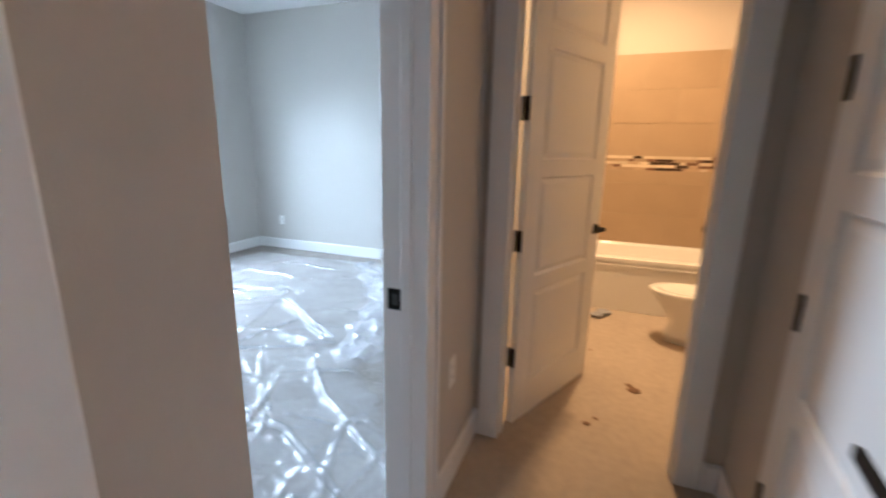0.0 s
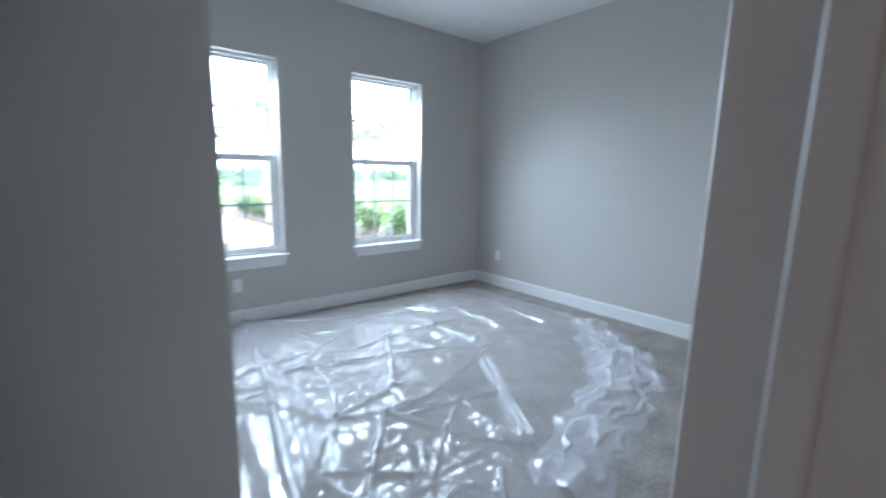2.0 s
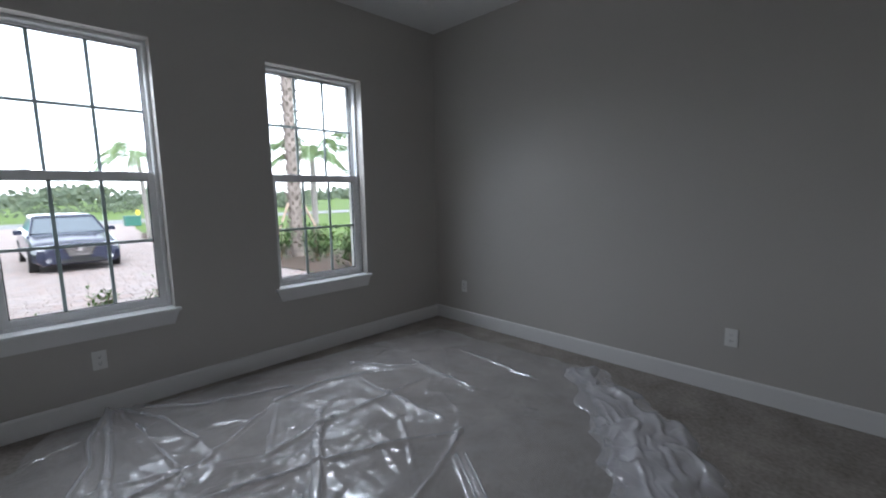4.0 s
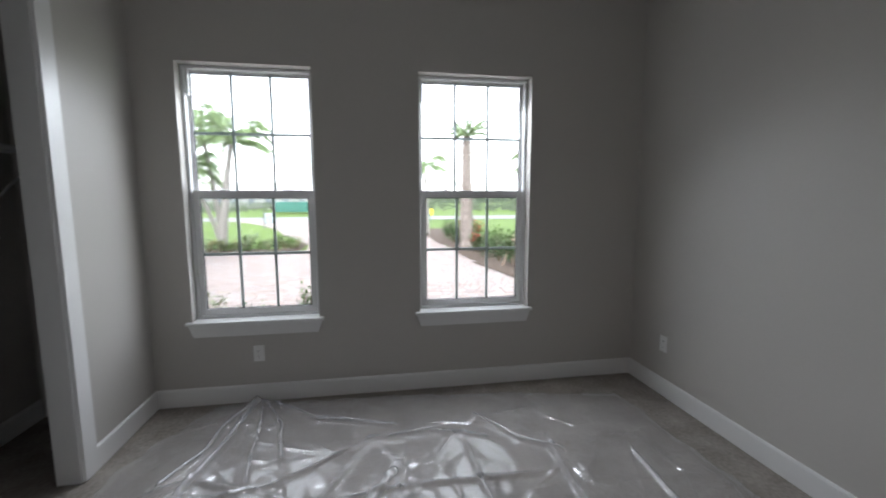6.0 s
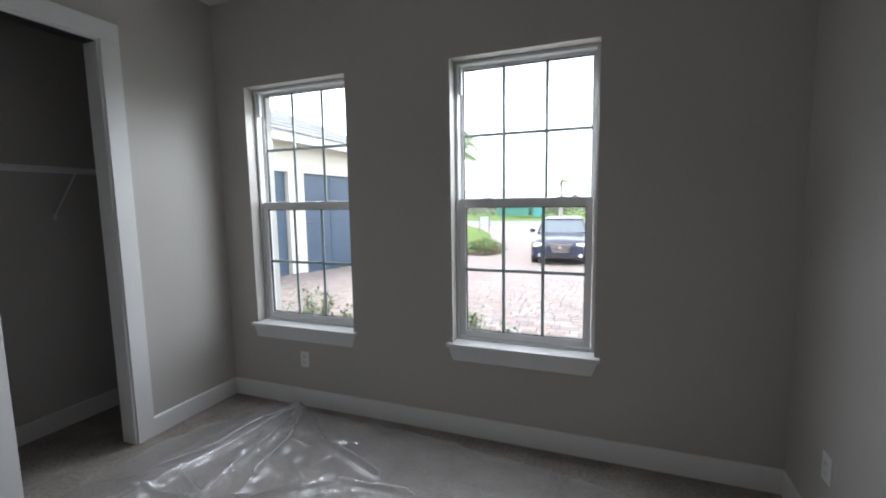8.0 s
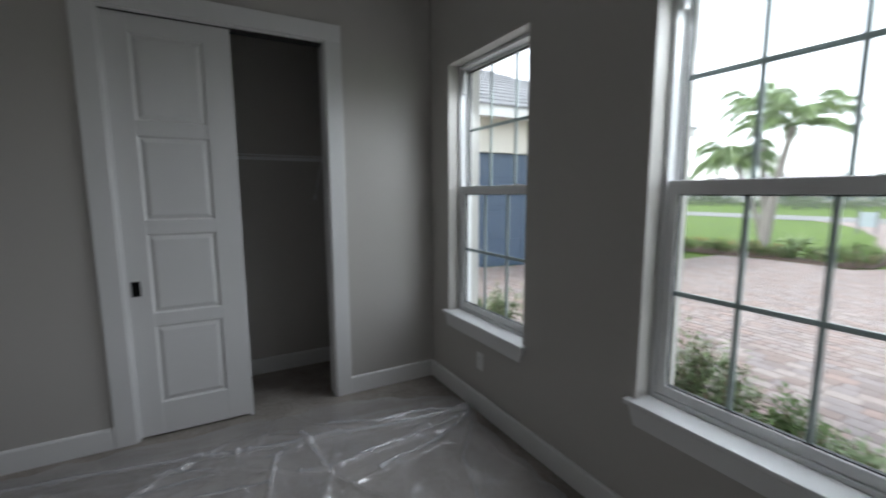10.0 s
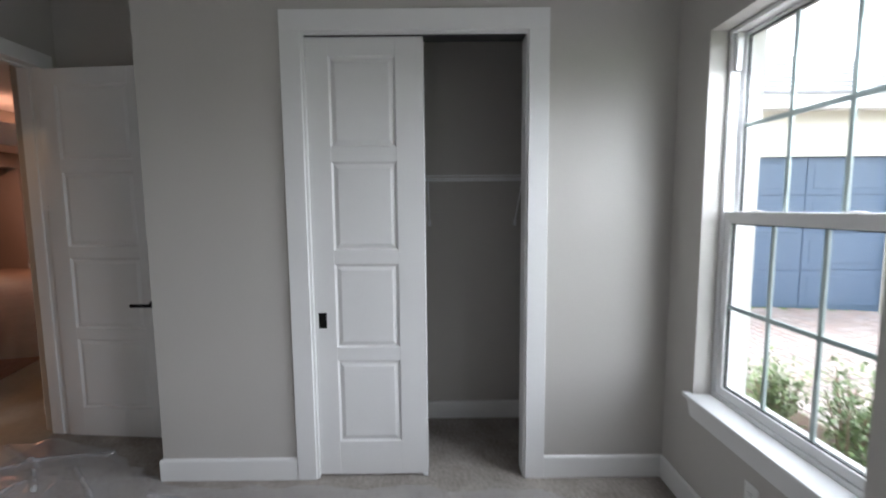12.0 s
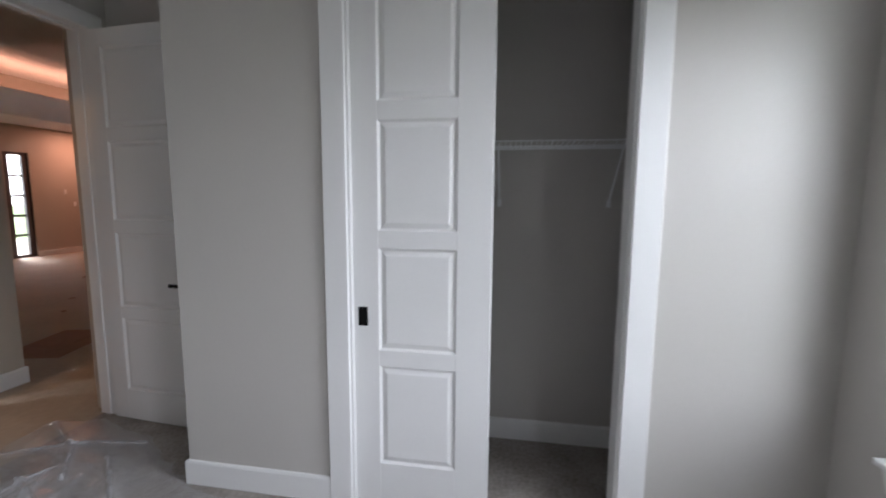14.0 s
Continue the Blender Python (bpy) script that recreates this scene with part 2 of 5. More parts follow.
structure("wall_great_room_east", boxes((GX1, GX1 + 0.12, GY0, -3.1, 0, 4.15), (GX1, GX1 + 0.12, HY, GY1, 0, 4.15)), HALLWALL, "tan great room wall beside the hall", "wall")
structure("ceiling_great_room", boxes((GX0, GX1, GY0, GY1, 4.15, 4.3), (GX0, GX1, -1.6, GY1, 3.07, 3.5), (GX0, GX1, GY0, -7.4, 3.07, 3.5), (GX0, -10.9, -7.4, -1.6, 3.07, 3.5), (-2.2, GX1, -7.4, -1.6, 3.07, 3.5),
          (-10.98, -10.9, -7.48, -1.52, 3.5, 3.59), (-2.2, -2.12, -7.48, -1.52, 3.5, 3.59), (-10.9, -2.2, -7.48, -7.4, 3.5, 3.59), (-10.9, -2.2, -1.6, -1.52, 3.5, 3.59)), CEIL,
          "white tray ceiling with a lit cove", "ceiling")
for a, b in WINDOWS:
    p = bpy.data.lights.new("window_portal", "AREA")
    p.shape, p.size, p.size_y = "RECTANGLE", b - a, WZ1 - WZ0
    p.cycles.is_portal = True
    new("window_portal", p).matrix_world = pose((a + b) / 2, RY + 0.23, (WZ0 + WZ1) / 2, -90)


# ---- baseboards ----
def baseboard(x0, y0, x1, y1, side, name="baseboard", h=0.128):
    """Runs from (x0, y0) to (x1, y1); side is the way it stands out of the wall."""
    d = Vector((x1 - x0, y1 - y0, 0))
    length = d.length
    d.normalize()
    s = Vector((side[0], side[1], 0))
    bm = bmesh.new()
    pts = [(0, 0.001), (0.015, 0.001), (0.015, h - 0.012), (0.011, h - 0.003), (0.007, h), (0, h)]
    o = Vector((x0, y0, 0))
    profile(bm, pts, (0, length), lambda u, v, t: o + d * t + s * u + Vector((0, 0, v)))
    return tagged(part(name, bm, TRIM), "tall white painted baseboard along the wall", "baseboard", kind="structure")


baseboard(0.0, RY, RX, RY, (0, -1))
baseboard(RX, SY, RX, RY - 0.015, (-1, 0))
baseboard(0.0, CY1 + 0.108, 0.0, RY - 0.015, (1, 0))
baseboard(0.0, 1.0, 0.0, CY0 - 0.108, (1, 0))
baseboard(-0.66, 1.0, 0.015, 1.0, (0, -1))
baseboard(-0.66, 0.05, -0.66, 0.985, (1, 0))
baseboard(-0.70, 1.11, -0.70, RY, (1, 0))
baseboard(DX1 + 0.10, SY, RX - 0.015, SY, (0, 1))
baseboard(DX1 + 0.10, HY, BX, HY, (0, -1))
baseboard(BX, HY - 0.015, BX, BY1 + 0.10, (-1, 0))
baseboard(BX, BY0 - 0.10, BX, KY, (-1, 0))
baseboard(-0.82, KY, KX0 - 0.10, KY, (0, 1))
baseboard(KX1 + 0.10, KY, BX - 0.015, KY, (0, 1))
baseboard(-0.82, KY + 0.015, -0.82, -3.0, (-1, 0))
baseboard(GX0, GY0, GP0, GY0, (0, 1))
baseboard(GP1, GY0, GW0, GY0, (0, 1))


# ---- door linings and casings ----
def casing_set(name, label, axis, a0, a1, top, face, out, width=0.095, thick=0.018, grooves=False):
    """Two legs and a head round an opening from a0 to a1 along the axis, on the wall face, standing out by `out`."""
    root = thing(name, label, "door trim", kind="structure", at=pose(0, 0, 0))
    lo, hi = sorted((face, face + out * thick))
    spans = (("casing_leg", a0 - width, a0, 0.001, top), ("casing_leg", a1, a1 + width, 0.001, top), ("casing_head", a0 - width, a1 + width, top + 0.0005, top + width))
    for pn, p, q, z0, z1 in spans:
        bm = bmesh.new()
        box(bm, *((p, q, lo, hi) if axis == "x" else (lo, hi, p, q)), z0, z1)
        if grooves:
            lo2, hi2 = sorted((face + out * thick, face + out * (thick + 0.008)))
            w = (q - p) * 0.28
            if pn == "casing_leg":
                c = (p if q == a0 else q - w)
                box(bm, *((c, c + w, lo2, hi2) if axis == "x" else (lo2, hi2, c, c + w)), z0, z1)
        part(pn, bevelled(bm, 0.002, 1), TRIM, root)
    return root


def lining(name, label, axis, a0, a1, top, w0, w1, stop):
    """The boards that line a doorway through a wall from w0 to w1, with a stop strip at `stop`."""
    root = thing(name, label, "door jamb", kind="structure", at=pose(0, 0, 0))
    def span(p, q, c, d, z0, z1):
        return (p, q, c, d, z0, z1) if axis == "x" else (c, d, p, q, z0, z1)
    w0, w1 = w0 - 0.002, w1 + 0.002
    for pn, p, q, z0, z1 in (("jamb", a0 - 0.0195, a0, 0.001, top), ("jamb", a1, a1 + 0.0195, 0.001, top), ("head_jamb", a0 - 0.0195, a1 + 0.0195, top + 0.0004, top + 0.0195)):
        part(pn, boxes(span(p, q, w0, w1, z0, z1)), TRIM, root)
    for pn, p, q, z0, z1 in (("door_stop", a0 + 0.0003, a0 + 0.011, 0.002, top - 0.012), ("door_stop", a1 - 0.011, a1 - 0.0003, 0.002, top - 0.012), ("door_stop", a0 + 0.0003, a1 - 0.0003, top - 0.0115, top - 0.0005)):
        part(pn, bevelled(boxes(span(p, q, stop, stop + 0.035, z0, z1)), 0.003, 1), TRIM, root)
    return root


casing_set("trim_bedroom_door_inside", "white flat casing round the bedroom doorway", "x", DX0, DX1, DZ, SY, 1)
casing_set("trim_bedroom_door_outside", "white stepped casing round the bedroom doorway", "x", DX0, DX1, DZ, HY, -1, grooves=True)
bed_jamb = lining("jamb_bedroom_door", "white painted bedroom door jamb with black strike plate", "x", DX0, DX1, DZ, HY, SY, HY + 0.035)
casing_set("trim_bath_door", "white flat casing round the bathroom doorway", "y", BY0, BY1, DZ, BX, -1)
lining("jamb_bath_door", "white painted bathroom door jamb", "y", BY0, BY1, DZ, BX, BX + WT, BX + 0.03)
casing_set("trim_hall_door", "white flat casing round the hall door", "x", KX0, KX1, DZ, KY, 1)
lining("jamb_hall_door", "white painted hall door jamb", "x", KX0, KX1, DZ, KY - WT, KY, KY - 0.10)
casing_set("trim_closet", "wide white flat casing round the closet opening", "y", CY0, CY1, CZ, 0.0, 1, width=0.107)
root = thing("jamb_closet", "white painted lining of the closet opening", "door jamb", kind="structure", at=pose(0, 0, 0))
part("jamb", boxes((-0.112, 0.002, CY0, CY0 + 0.012, 0.001, CZ - 0.012)), TRIM, root)
part("jamb", boxes((-0.112, 0.002, CY1 - 0.012, CY1, 0.001, CZ - 0.012)), TRIM, root)
part("head_jamb", boxes((-0.112, 0.002, CY0, CY1, CZ - 0.0118, CZ)), TRIM, root)
# near-black colour paints the shade under the closet head onto the track
part("sliding_track", boxes((-0.1, -0.012, CY0 + 0.013, CY1 - 0.013, CZ - 0.018, CZ - 0.0122)), SLOT, root, "sliding track with underside shade in its dark colour")
# strike plate on the latch jamb
bm = bevelled(boxes((DX1 - 0.003, DX1 - 0.0003, -0.030, 0.019, 0.845, 0.915)), 0.001, 1)
strike = part("strike_plate", bm, BLACK, bed_jamb, "black strike plate")
part("strike_hole", bevelled(boxes((DX1 - 0.0042, DX1 - 0.0031, -0.018, 0.002, 0.862, 0.898)), 0.0004, 1), SLOT, strike)

# ---- windows ----
def window(name, x0, x1):
    w, h = x1 - x0, WZ1 - WZ0
    root = thing(name, "white vinyl single-hung window with grey-green glazing bars", "window", kind="structure", at=pose((x0 + x1) / 2, RY, WZ0))
    L, R = -w / 2, w / 2
    f0, f1 = 0.085, 0.185
    fw = 0.021
    frame_part = part("window_frame", bevelled(boxes((L + 0.001, L + fw, f0, f1, 0.001, h - 0.001), (R - fw, R - 0.001, f0, f1, 0.001, h - 0.001), (L + fw, R - fw, f0, f1, h - fw, h - 0.001), (L + fw, R - fw, f0, f1, 0.001, 0.022)), 0.003, 1), VINYL, root)
    part("track_liner", boxes((L + fw, L + fw + 0.006, f0 + 0.05, f1 - 0.01, 0.9, h - fw), (R - fw - 0.006, R - fw, f0 + 0.05, f1 - 0.01, 0.9, h - fw)), VINYL, root)
    mid = 1.482 - WZ0
    def sash(pn, z0, z1, y0, y1, stile, bottom, top):
        a, b = L + fw + 0.003, R - fw - 0.003
        s = part(pn, bevelled(boxes((a, a + stile, y0, y1, z0, z1), (b - stile, b, y0, y1, z0, z1), (a + stile, b - stile, y0, y1, z0, z0 + bottom), (a + stile, b - stile, y0, y1, z1 - top, z1)), 0.0025, 1), VINYL, root)
        ga, gb, gz0, gz1 = a + stile, b - stile, z0 + bottom, z1 - top
        ym = (y0 + y1) / 2
        g = 0.005
        part("gasket", boxes((ga, ga + g, ym - 0.008, ym + 0.008, gz0, gz1), (gb - g, gb, ym - 0.008, ym + 0.008, gz0, gz1), (ga + g, gb - g, ym - 0.008, ym + 0.008, gz0, gz0 + g), (ga + g, gb - g, ym - 0.008, ym + 0.008, gz1 - g, gz1)), GASKET, s, "black glazing gasket")
        for i in (1, 2):
            c = ga + (gb - ga) * i / 3
            part("glazing_bar", boxes((c - 0.0095, c + 0.0095, ym - 0.004, ym + 0.004, gz0 + g, gz1 - g)), GRILLE, s)
        c = (gz0 + gz1) / 2
        part("glazing_bar", boxes((ga + g, gb - g, ym - 0.0045, ym + 0.0045, c - 0.0095, c + 0.0095)), GRILLE, s)
        pane = part("pane", boxes((ga + 0.002, gb - 0.002, ym - 0.012, ym - 0.010, gz0 + 0.002, gz1 - 0.002)), GLASS, s, "clear glass pane")
        pane.visible_shadow = False
        return s
    sash("upper_sash", mid - 0.022, h - fw - 0.002, f0 + 0.055, f0 + 0.09, 0.013, 0.042, 0.013)
    low = sash("lower_sash", 0.024, mid + 0.026, f0 + 0.008, f0 + 0.046, 0.038, 0.040, 0.055)
    for c in (-0.22, 0.22):
        lock = part("sash_lock", bevelled(boxes((c - 0.03, c + 0.03, f0 + 0.016, f0 + 0.036, mid + 0.0265, mid + 0.0292), (c - 0.012, c + 0.03, f0 + 0.012, f0 + 0.024, mid + 0.0294, mid + 0.0322)), 0.001, 1), VINYL, low)
    part("balance_cover", bevelled(boxes((L + fw + 0.0065, L + fw + 0.02, f0 + 0.012, f0 + 0.04, h - 0.19, h - fw - 0.002)), 0.002, 1), VINYL, root)
    # stool with overhang, and apron with slanted ends
    part("window_sill", bevelled(boxes((L - 0.036, R + 0.030, -0.038, 0.0835, -0.019, 0.0035)), 0.004, 2), TRIM, root)
    bm = bmesh.new()
    profile(bm, [(L - 0.026, -0.0195), (R + 0.02, -0.0195), (R - 0.012, -0.105), (L + 0.006, -0.105)], (-0.018, -0.0005), lambda u, v, d: Vector((u, d, v)))
    part("apron", bevelled(bm, 0.002, 1), TRIM, root)
    return root


window("window_1", *WINDOWS[0])
window("window_2", *WINDOWS[1])


# ---- panelled doors ----
ROWS = ((0.205, 0.683), (0.757, 1.228), (1.305, 1.783), (1.862, 2.332))
def door_leaf(name, label, width, m, stile=0.12, height=2.435, hand=1, handle=True, hinges=True, kind_word="door", stile_far=None):
    """Leaf from the origin along +x, from y = 0 to 0.035, on the floor; recessed panels on both faces."""
    root = thing(name, label, kind_word, at=m)
    T = 0.035
    far = stile_far or stile
    a, b = stile, width - far
    zs = [0.008] + [z for r in ROWS for z in r] + [height]
    part("stile", bevelled(boxes((0, a, 0, T, 0.008, height)), 0.0012, 1), DOORPAINT, root)
    part("stile", bevelled(boxes((b, width, 0, T, 0.008, height)), 0.0012, 1), DOORPAINT, root)
    for i in range(0, len(zs), 2):
        part("rail", boxes((a, b, 0, T, zs[i], zs[i + 1])), DOORPAINT, root)
    for z0, z1 in ROWS:
        bm = bmesh.new()
        for y, sgn in ((0.0, 1), (T, -1)):
            rings = []
            for inset, dep in ((0.0, 0.0004), (0.009, 0.011), (0.014, 0.011), (0.034, 0.003), (0.038, 0.0025)):
                rings.append([bm.verts.new((u, y + sgn * dep, v)) for u, v in ((a + inset, z0 + inset), (b - inset, z0 + inset), (b - inset, z1 - inset), (a + inset, z1 - inset))])
            for r, s in zip(rings, rings[1:]):
                for k in range(4):
                    bm.faces.new((r[k], r[(k + 1) % 4], s[(k + 1) % 4], s[k]))
            bm.faces.new(rings[-1])
        part("panel", bm, DOORPAINT, root)
    if handle:
        zc, xc = 0.925, width - 0.047
        for y, sgn in ((-0.001, -1), (T + 0.001, 1)):
            bm = bmesh.new()
            tube(bm, [(xc, y, zc), (xc, y + sgn * 0.009, zc)], 0.027, 20)
            tube(bm, [(xc, y + sgn * 0.009, zc), (xc, y + sgn * 0.05, zc)], 0.011, 12)
            rose = part("handle_rose", bm, BLACK, root, "black round handle rose")
            bm = bevelled(boxes((xc - 0.125, xc + 0.012, y + sgn * 0.05 - 0.006, y + sgn * 0.05 + 0.006, zc - 0.011, zc + 0.011)), 0.003, 2)
            part("lever", bm, BLACK, rose, "black straight lever")
        part("latch_plate", bevelled(boxes((width - 0.0004, width + 0.0012, 0.006, 0.029, zc - 0.028, zc + 0.028)), 0.0005, 1), BLACK, root)
    if hinges:
        for z in (0.36, 0.94, 1.52, 2.12):
            bm = bmesh.new()
            y = T + 0.006 if hand > 0 else -0.006
            tube(bm, [(-0.004, y, z - 0.05), (-0.004, y, z + 0.05)], 0.0065, 10)
            lo, hi = (0.003, T - 0.002) if hand > 0 else (0.002, T - 0.003)
            box(bm, -0.0025, -0.0003, lo, hi, z - 0.05, z + 0.05)
            part("hinge", bm, BLACK, root, "black butt hinge")
    return root


# leaf swung in, standing along the entry wall
door_leaf("door_bedroom", "white four-panel bedroom door standing open", 0.730, pose(-0.492, SY + 0.008, 0, 0, 0, 85.5), hand=1)
# leaf swung into the bathroom
door_leaf("door_bathroom", "white four-panel bathroom door standing open", 0.745, pose(BX + WT + 0.012, BY1 - 0.010, 0, 0, 0, -25) @ pose(0, -0.035, 0), hand=1)
door_leaf("door_hall", "white four-panel hall door standing slightly ajar", 0.78, pose(KX1 - 0.004, KY + 0.004, 0, 0, 0, 180 - 8) @ pose(0, -0.035, 0), hand=-1)
# two closet panels slid to one side
def closet_panel(at, label, pull):
    root = door_leaf("closet_door", label, 0.617, at, stile=0.1175, stile_far=0.147, height=2.430, handle=False, hinges=False, kind_word="closet door")
    if pull:
        part("recessed_pull", bevelled(boxes((0.021, 0.066, -0.0022, -0.0004, 0.870, 0.958)), 0.0008, 1), BLACK, root, "black rectangular recessed pull")
    root["group"] = "sliding closet doors"
    return root


closet_panel(pose(-0.020, CY0 + 0.0135, 0.004, 0, 0, 90), "white four-panel sliding closet door with black pull", True)
closet_panel(pose(-0.068, CY0 + 0.016, 0.004, 0, 0, 90), "white sliding closet door parked behind the front one", False)
bm = bevelled(boxes((-0.062, -0.012, 2.478, 2.505, 0.0005, 0.014)), 0.003, 1)
tagged(part("door_guide", bm, WIRE), "small white plastic floor guide under the closet door", "door guide")

# ---- wire shelf in the closet ----
SHELF_Z = 1.735
shelf = thing("wire_shelf", "white coated wire shelf fixed across the closet", "shelf", at=pose(-0.70, 1.12, SHELF_Z))
Lx, Ly = 0.30, RY - 1.13
bm = bmesh.new()
for y in np.arange(0.02, Ly, 0.026):
    tube(bm, [(0.004, y, 0), (Lx, y, 0)], 0.0016, 5)
tagged(part("deck_wires", bm, WIRE, shelf), kind="stuff")
for dx, dz in ((0.006, -0.004), (0.15, -0.005), (Lx, 0.003), (Lx, -0.030)):
    part("rail_wire", tube(bmesh.new(), [(dx, 0.003, dz), (dx, Ly - 0.003, dz)], 0.0032, 8), WIRE, shelf)
bm = bmesh.new()
for y in np.arange(0.05, Ly, 0.10):
    tube(bm, [(Lx, y, 0.003), (Lx, y, -0.030)], 0.0022, 5)
tagged(part("lip_wires", bm, WIRE, shelf), kind="stuff")
for y in (0.25, 1.39, 1.99, 2.55):
    part("brace", tube(bmesh.new(), [(Lx - 0.01, y, -0.012), (0.02, y, -0.285), (0.004, y, -0.30)], 0.005, 8), WIRE, shelf, "slanted white steel brace")
    part("brace_clip", bevelled(boxes((0.001, 0.012, y - 0.011, y + 0.011, -0.325, -0.285)), 0.002, 1), WIRE, shelf)


# ---- wall plates ----
def outlet(m, label="white duplex outlet plate low on the wall", switch=False):
    root = thing("wall_switch" if switch else "wall_outlet", label, "switch" if switch else "outlet", group="" if switch else "wall outlets", at=m)
    part("cover_plate", bevelled(boxes((-0.0365, 0.0365, -0.006, -0.0004, -0.059, 0.059)), 0.0025, 2), PLASTIC, root)
    if switch:
        part("rocker", bevelled(boxes((-0.017, 0.017, -0.009, -0.0062, -0.033, 0.033)), 0.002, 1), PLASTIC, root)
        return root
    for z in (-0.0205, 0.0205):
        r = part("receptacle", bevelled(boxes((-0.0165, 0.0165, -0.0085, -0.0062, z - 0.014, z + 0.014)), 0.0015, 1), PLASTIC, root)
        for x, hh in ((-0.0065, 0.0042), (0.0065, 0.0035)):
            part("slot", boxes((x - 0.0011, x + 0.0011, -0.0092, -0.0086, z + 0.001 - hh, z + 0.003 + hh)), SLOT, r)
        part("ground_hole", tube(bmesh.new(), [(0, -0.0086, z - 0.0085), (0, -0.0092, z - 0.0085)], 0.0022, 8), SLOT, r)
    return root


outlet(pose(0.687, RY, 0.355))
outlet(pose(RX, 3.44, 0.385, 0, 0, -90))
outlet(pose(RX, 1.12, 0.385, 0, 0, -90))
outlet(pose(-0.415, 1.0, 0.435))
outlet(pose(0.50, HY, 0.50, 0, 0, 0))

# ---- ceiling fixtures ----
det = thing("smoke_detector", "round white smoke detector on the ceiling", "smoke detector", at=pose(3.05, 3.35, RH))
part("base_ring", tube(bmesh.new(), [(0, 0, -0.0005), (0, 0, -0.014)], 0.066, 32), PLASTIC, det)
part("cover", tube(bmesh.new(), [(0, 0, -0.0142), (0, 0, -0.03), (0, 0, -0.04), (0, 0, -0.044)], [0.06, 0.057, 0.045, 0.03], 32), PLASTIC, det)
part("test_button", tube(bmesh.new(), [(0.02, 0, -0.0442), (0.02, 0, -0.047)], 0.009, 14), PLASTIC, det)

# ---- clear protective film on the floor ----
def film_material(name, haze, low=0.8, high=4.0):
    m = bpy.data.materials.new(name)
    m.use_nodes = True
    n, l = m.node_tree.nodes, m.node_tree.links
    n.remove(n["Principled BSDF"])
    clear, milk, gloss = n.new("ShaderNodeBsdfTransparent"), n.new("ShaderNodeBsdfDiffuse"), n.new("ShaderNodeBsdfGlossy")
    body, top = n.new("ShaderNodeMixShader"), n.new("ShaderNodeMixShader")
    co, crinkle, bump = n.new("ShaderNodeTexCoord"), n.new("ShaderNodeTexNoise"), n.new("ShaderNodeBump")
    clear.inputs["Color"].default_value = (0.96, 0.96, 0.97, 1)
    milk.inputs["Color"].default_value = (0.80, 0.80, 0.83, 1)
    gloss.inputs["Roughness"].default_value = 0.15
    # folds that stand up are two or three layers thick, and old creases stay white
    place, rise, lines, thin, add = n.new("ShaderNodeSeparateXYZ"), n.new("ShaderNodeMapRange"), n.new("ShaderNodeTexVoronoi"), n.new("ShaderNodeMapRange"), n.new("ShaderNodeMath")
    lines.feature = "DISTANCE_TO_EDGE"
    lines.inputs["Scale"].default_value = 13
    rise.inputs["From Min"].default_value, rise.inputs["From Max"].default_value = 0.026, 0.062
    rise.inputs["To Min"].default_value, rise.inputs["To Max"].default_value = haze * low, haze * high
    thin.inputs["From Min"].default_value, thin.inputs["From Max"].default_value = 0.0, 0.035
    thin.inputs["To Min"].default_value, thin.inputs["To Max"].default_value = 0.07, 0.0
    add.operation, add.use_clamp = "ADD", True
    stretch = n.new("ShaderNodeMapping")
    stretch.inputs["Rotation"].default_value, stretch.inputs["Scale"].default_value = (0, 0, 0.7), (1, 0.42, 0.3)
    l.new(co.outputs["Object"], place.inputs[0])
    l.new(co.outputs["Object"], stretch.inputs[0])
    l.new(stretch.outputs[0], lines.inputs["Vector"])
    l.new(place.outputs["Z"], rise.inputs["Value"])
    l.new(lines.outputs["Distance"], thin.inputs["Value"])
    l.new(rise.outputs[0], add.inputs[0])
    l.new(thin.outputs[0], add.inputs[1])
    l.new(add.outputs[0], body.inputs[0])
    crinkle.inputs["Scale"].default_value, crinkle.inputs["Detail"].default_value = 26, 3
    bump.inputs["Strength"].default_value, bump.inputs["Distance"].default_value = 0.22, 0.010
    l.new(stretch.outputs[0], crinkle.inputs["Vector"])
    l.new(crinkle.outputs[0], bump.inputs["Height"])
    l.new(bump.outputs[0], gloss.inputs["Normal"])
    l.new(clear.outputs[0], body.inputs[1])
    l.new(milk.outputs[0], body.inputs[2])
    l.new(gloss_share(n, l, 0.11, 0.85, bump.outputs[0]), top.inputs[0])
    l.new(body.outputs[0], top.inputs[1])
    l.new(gloss.outputs[0], top.inputs[2])
    l.new(top.outputs[0], n["Material Output"].inputs["Surface"])
    return m


FILM_EDGE = ((-0.36, -0.34), (-0.44, -0.04), (-0.38, 0.30), (-0.17, 0.72), (0.04, 1.06), (0.07, 1.45), (0.09, 2.40), (0.14, 3.20), (0.42, 3.79), (1.5, 3.75), (2.3, 3.66), (3.27, 3.5),
             (3.36, 2.0), (2.95, 1.55), (2.50, 1.10), (1.6, 0.86), (1.12, 0.72), (0.80, 0.40), (0.60, 0.16), (0.40, 0.05), (0.17, 0.03), (0.12, -0.16), (-0.02, -0.28))
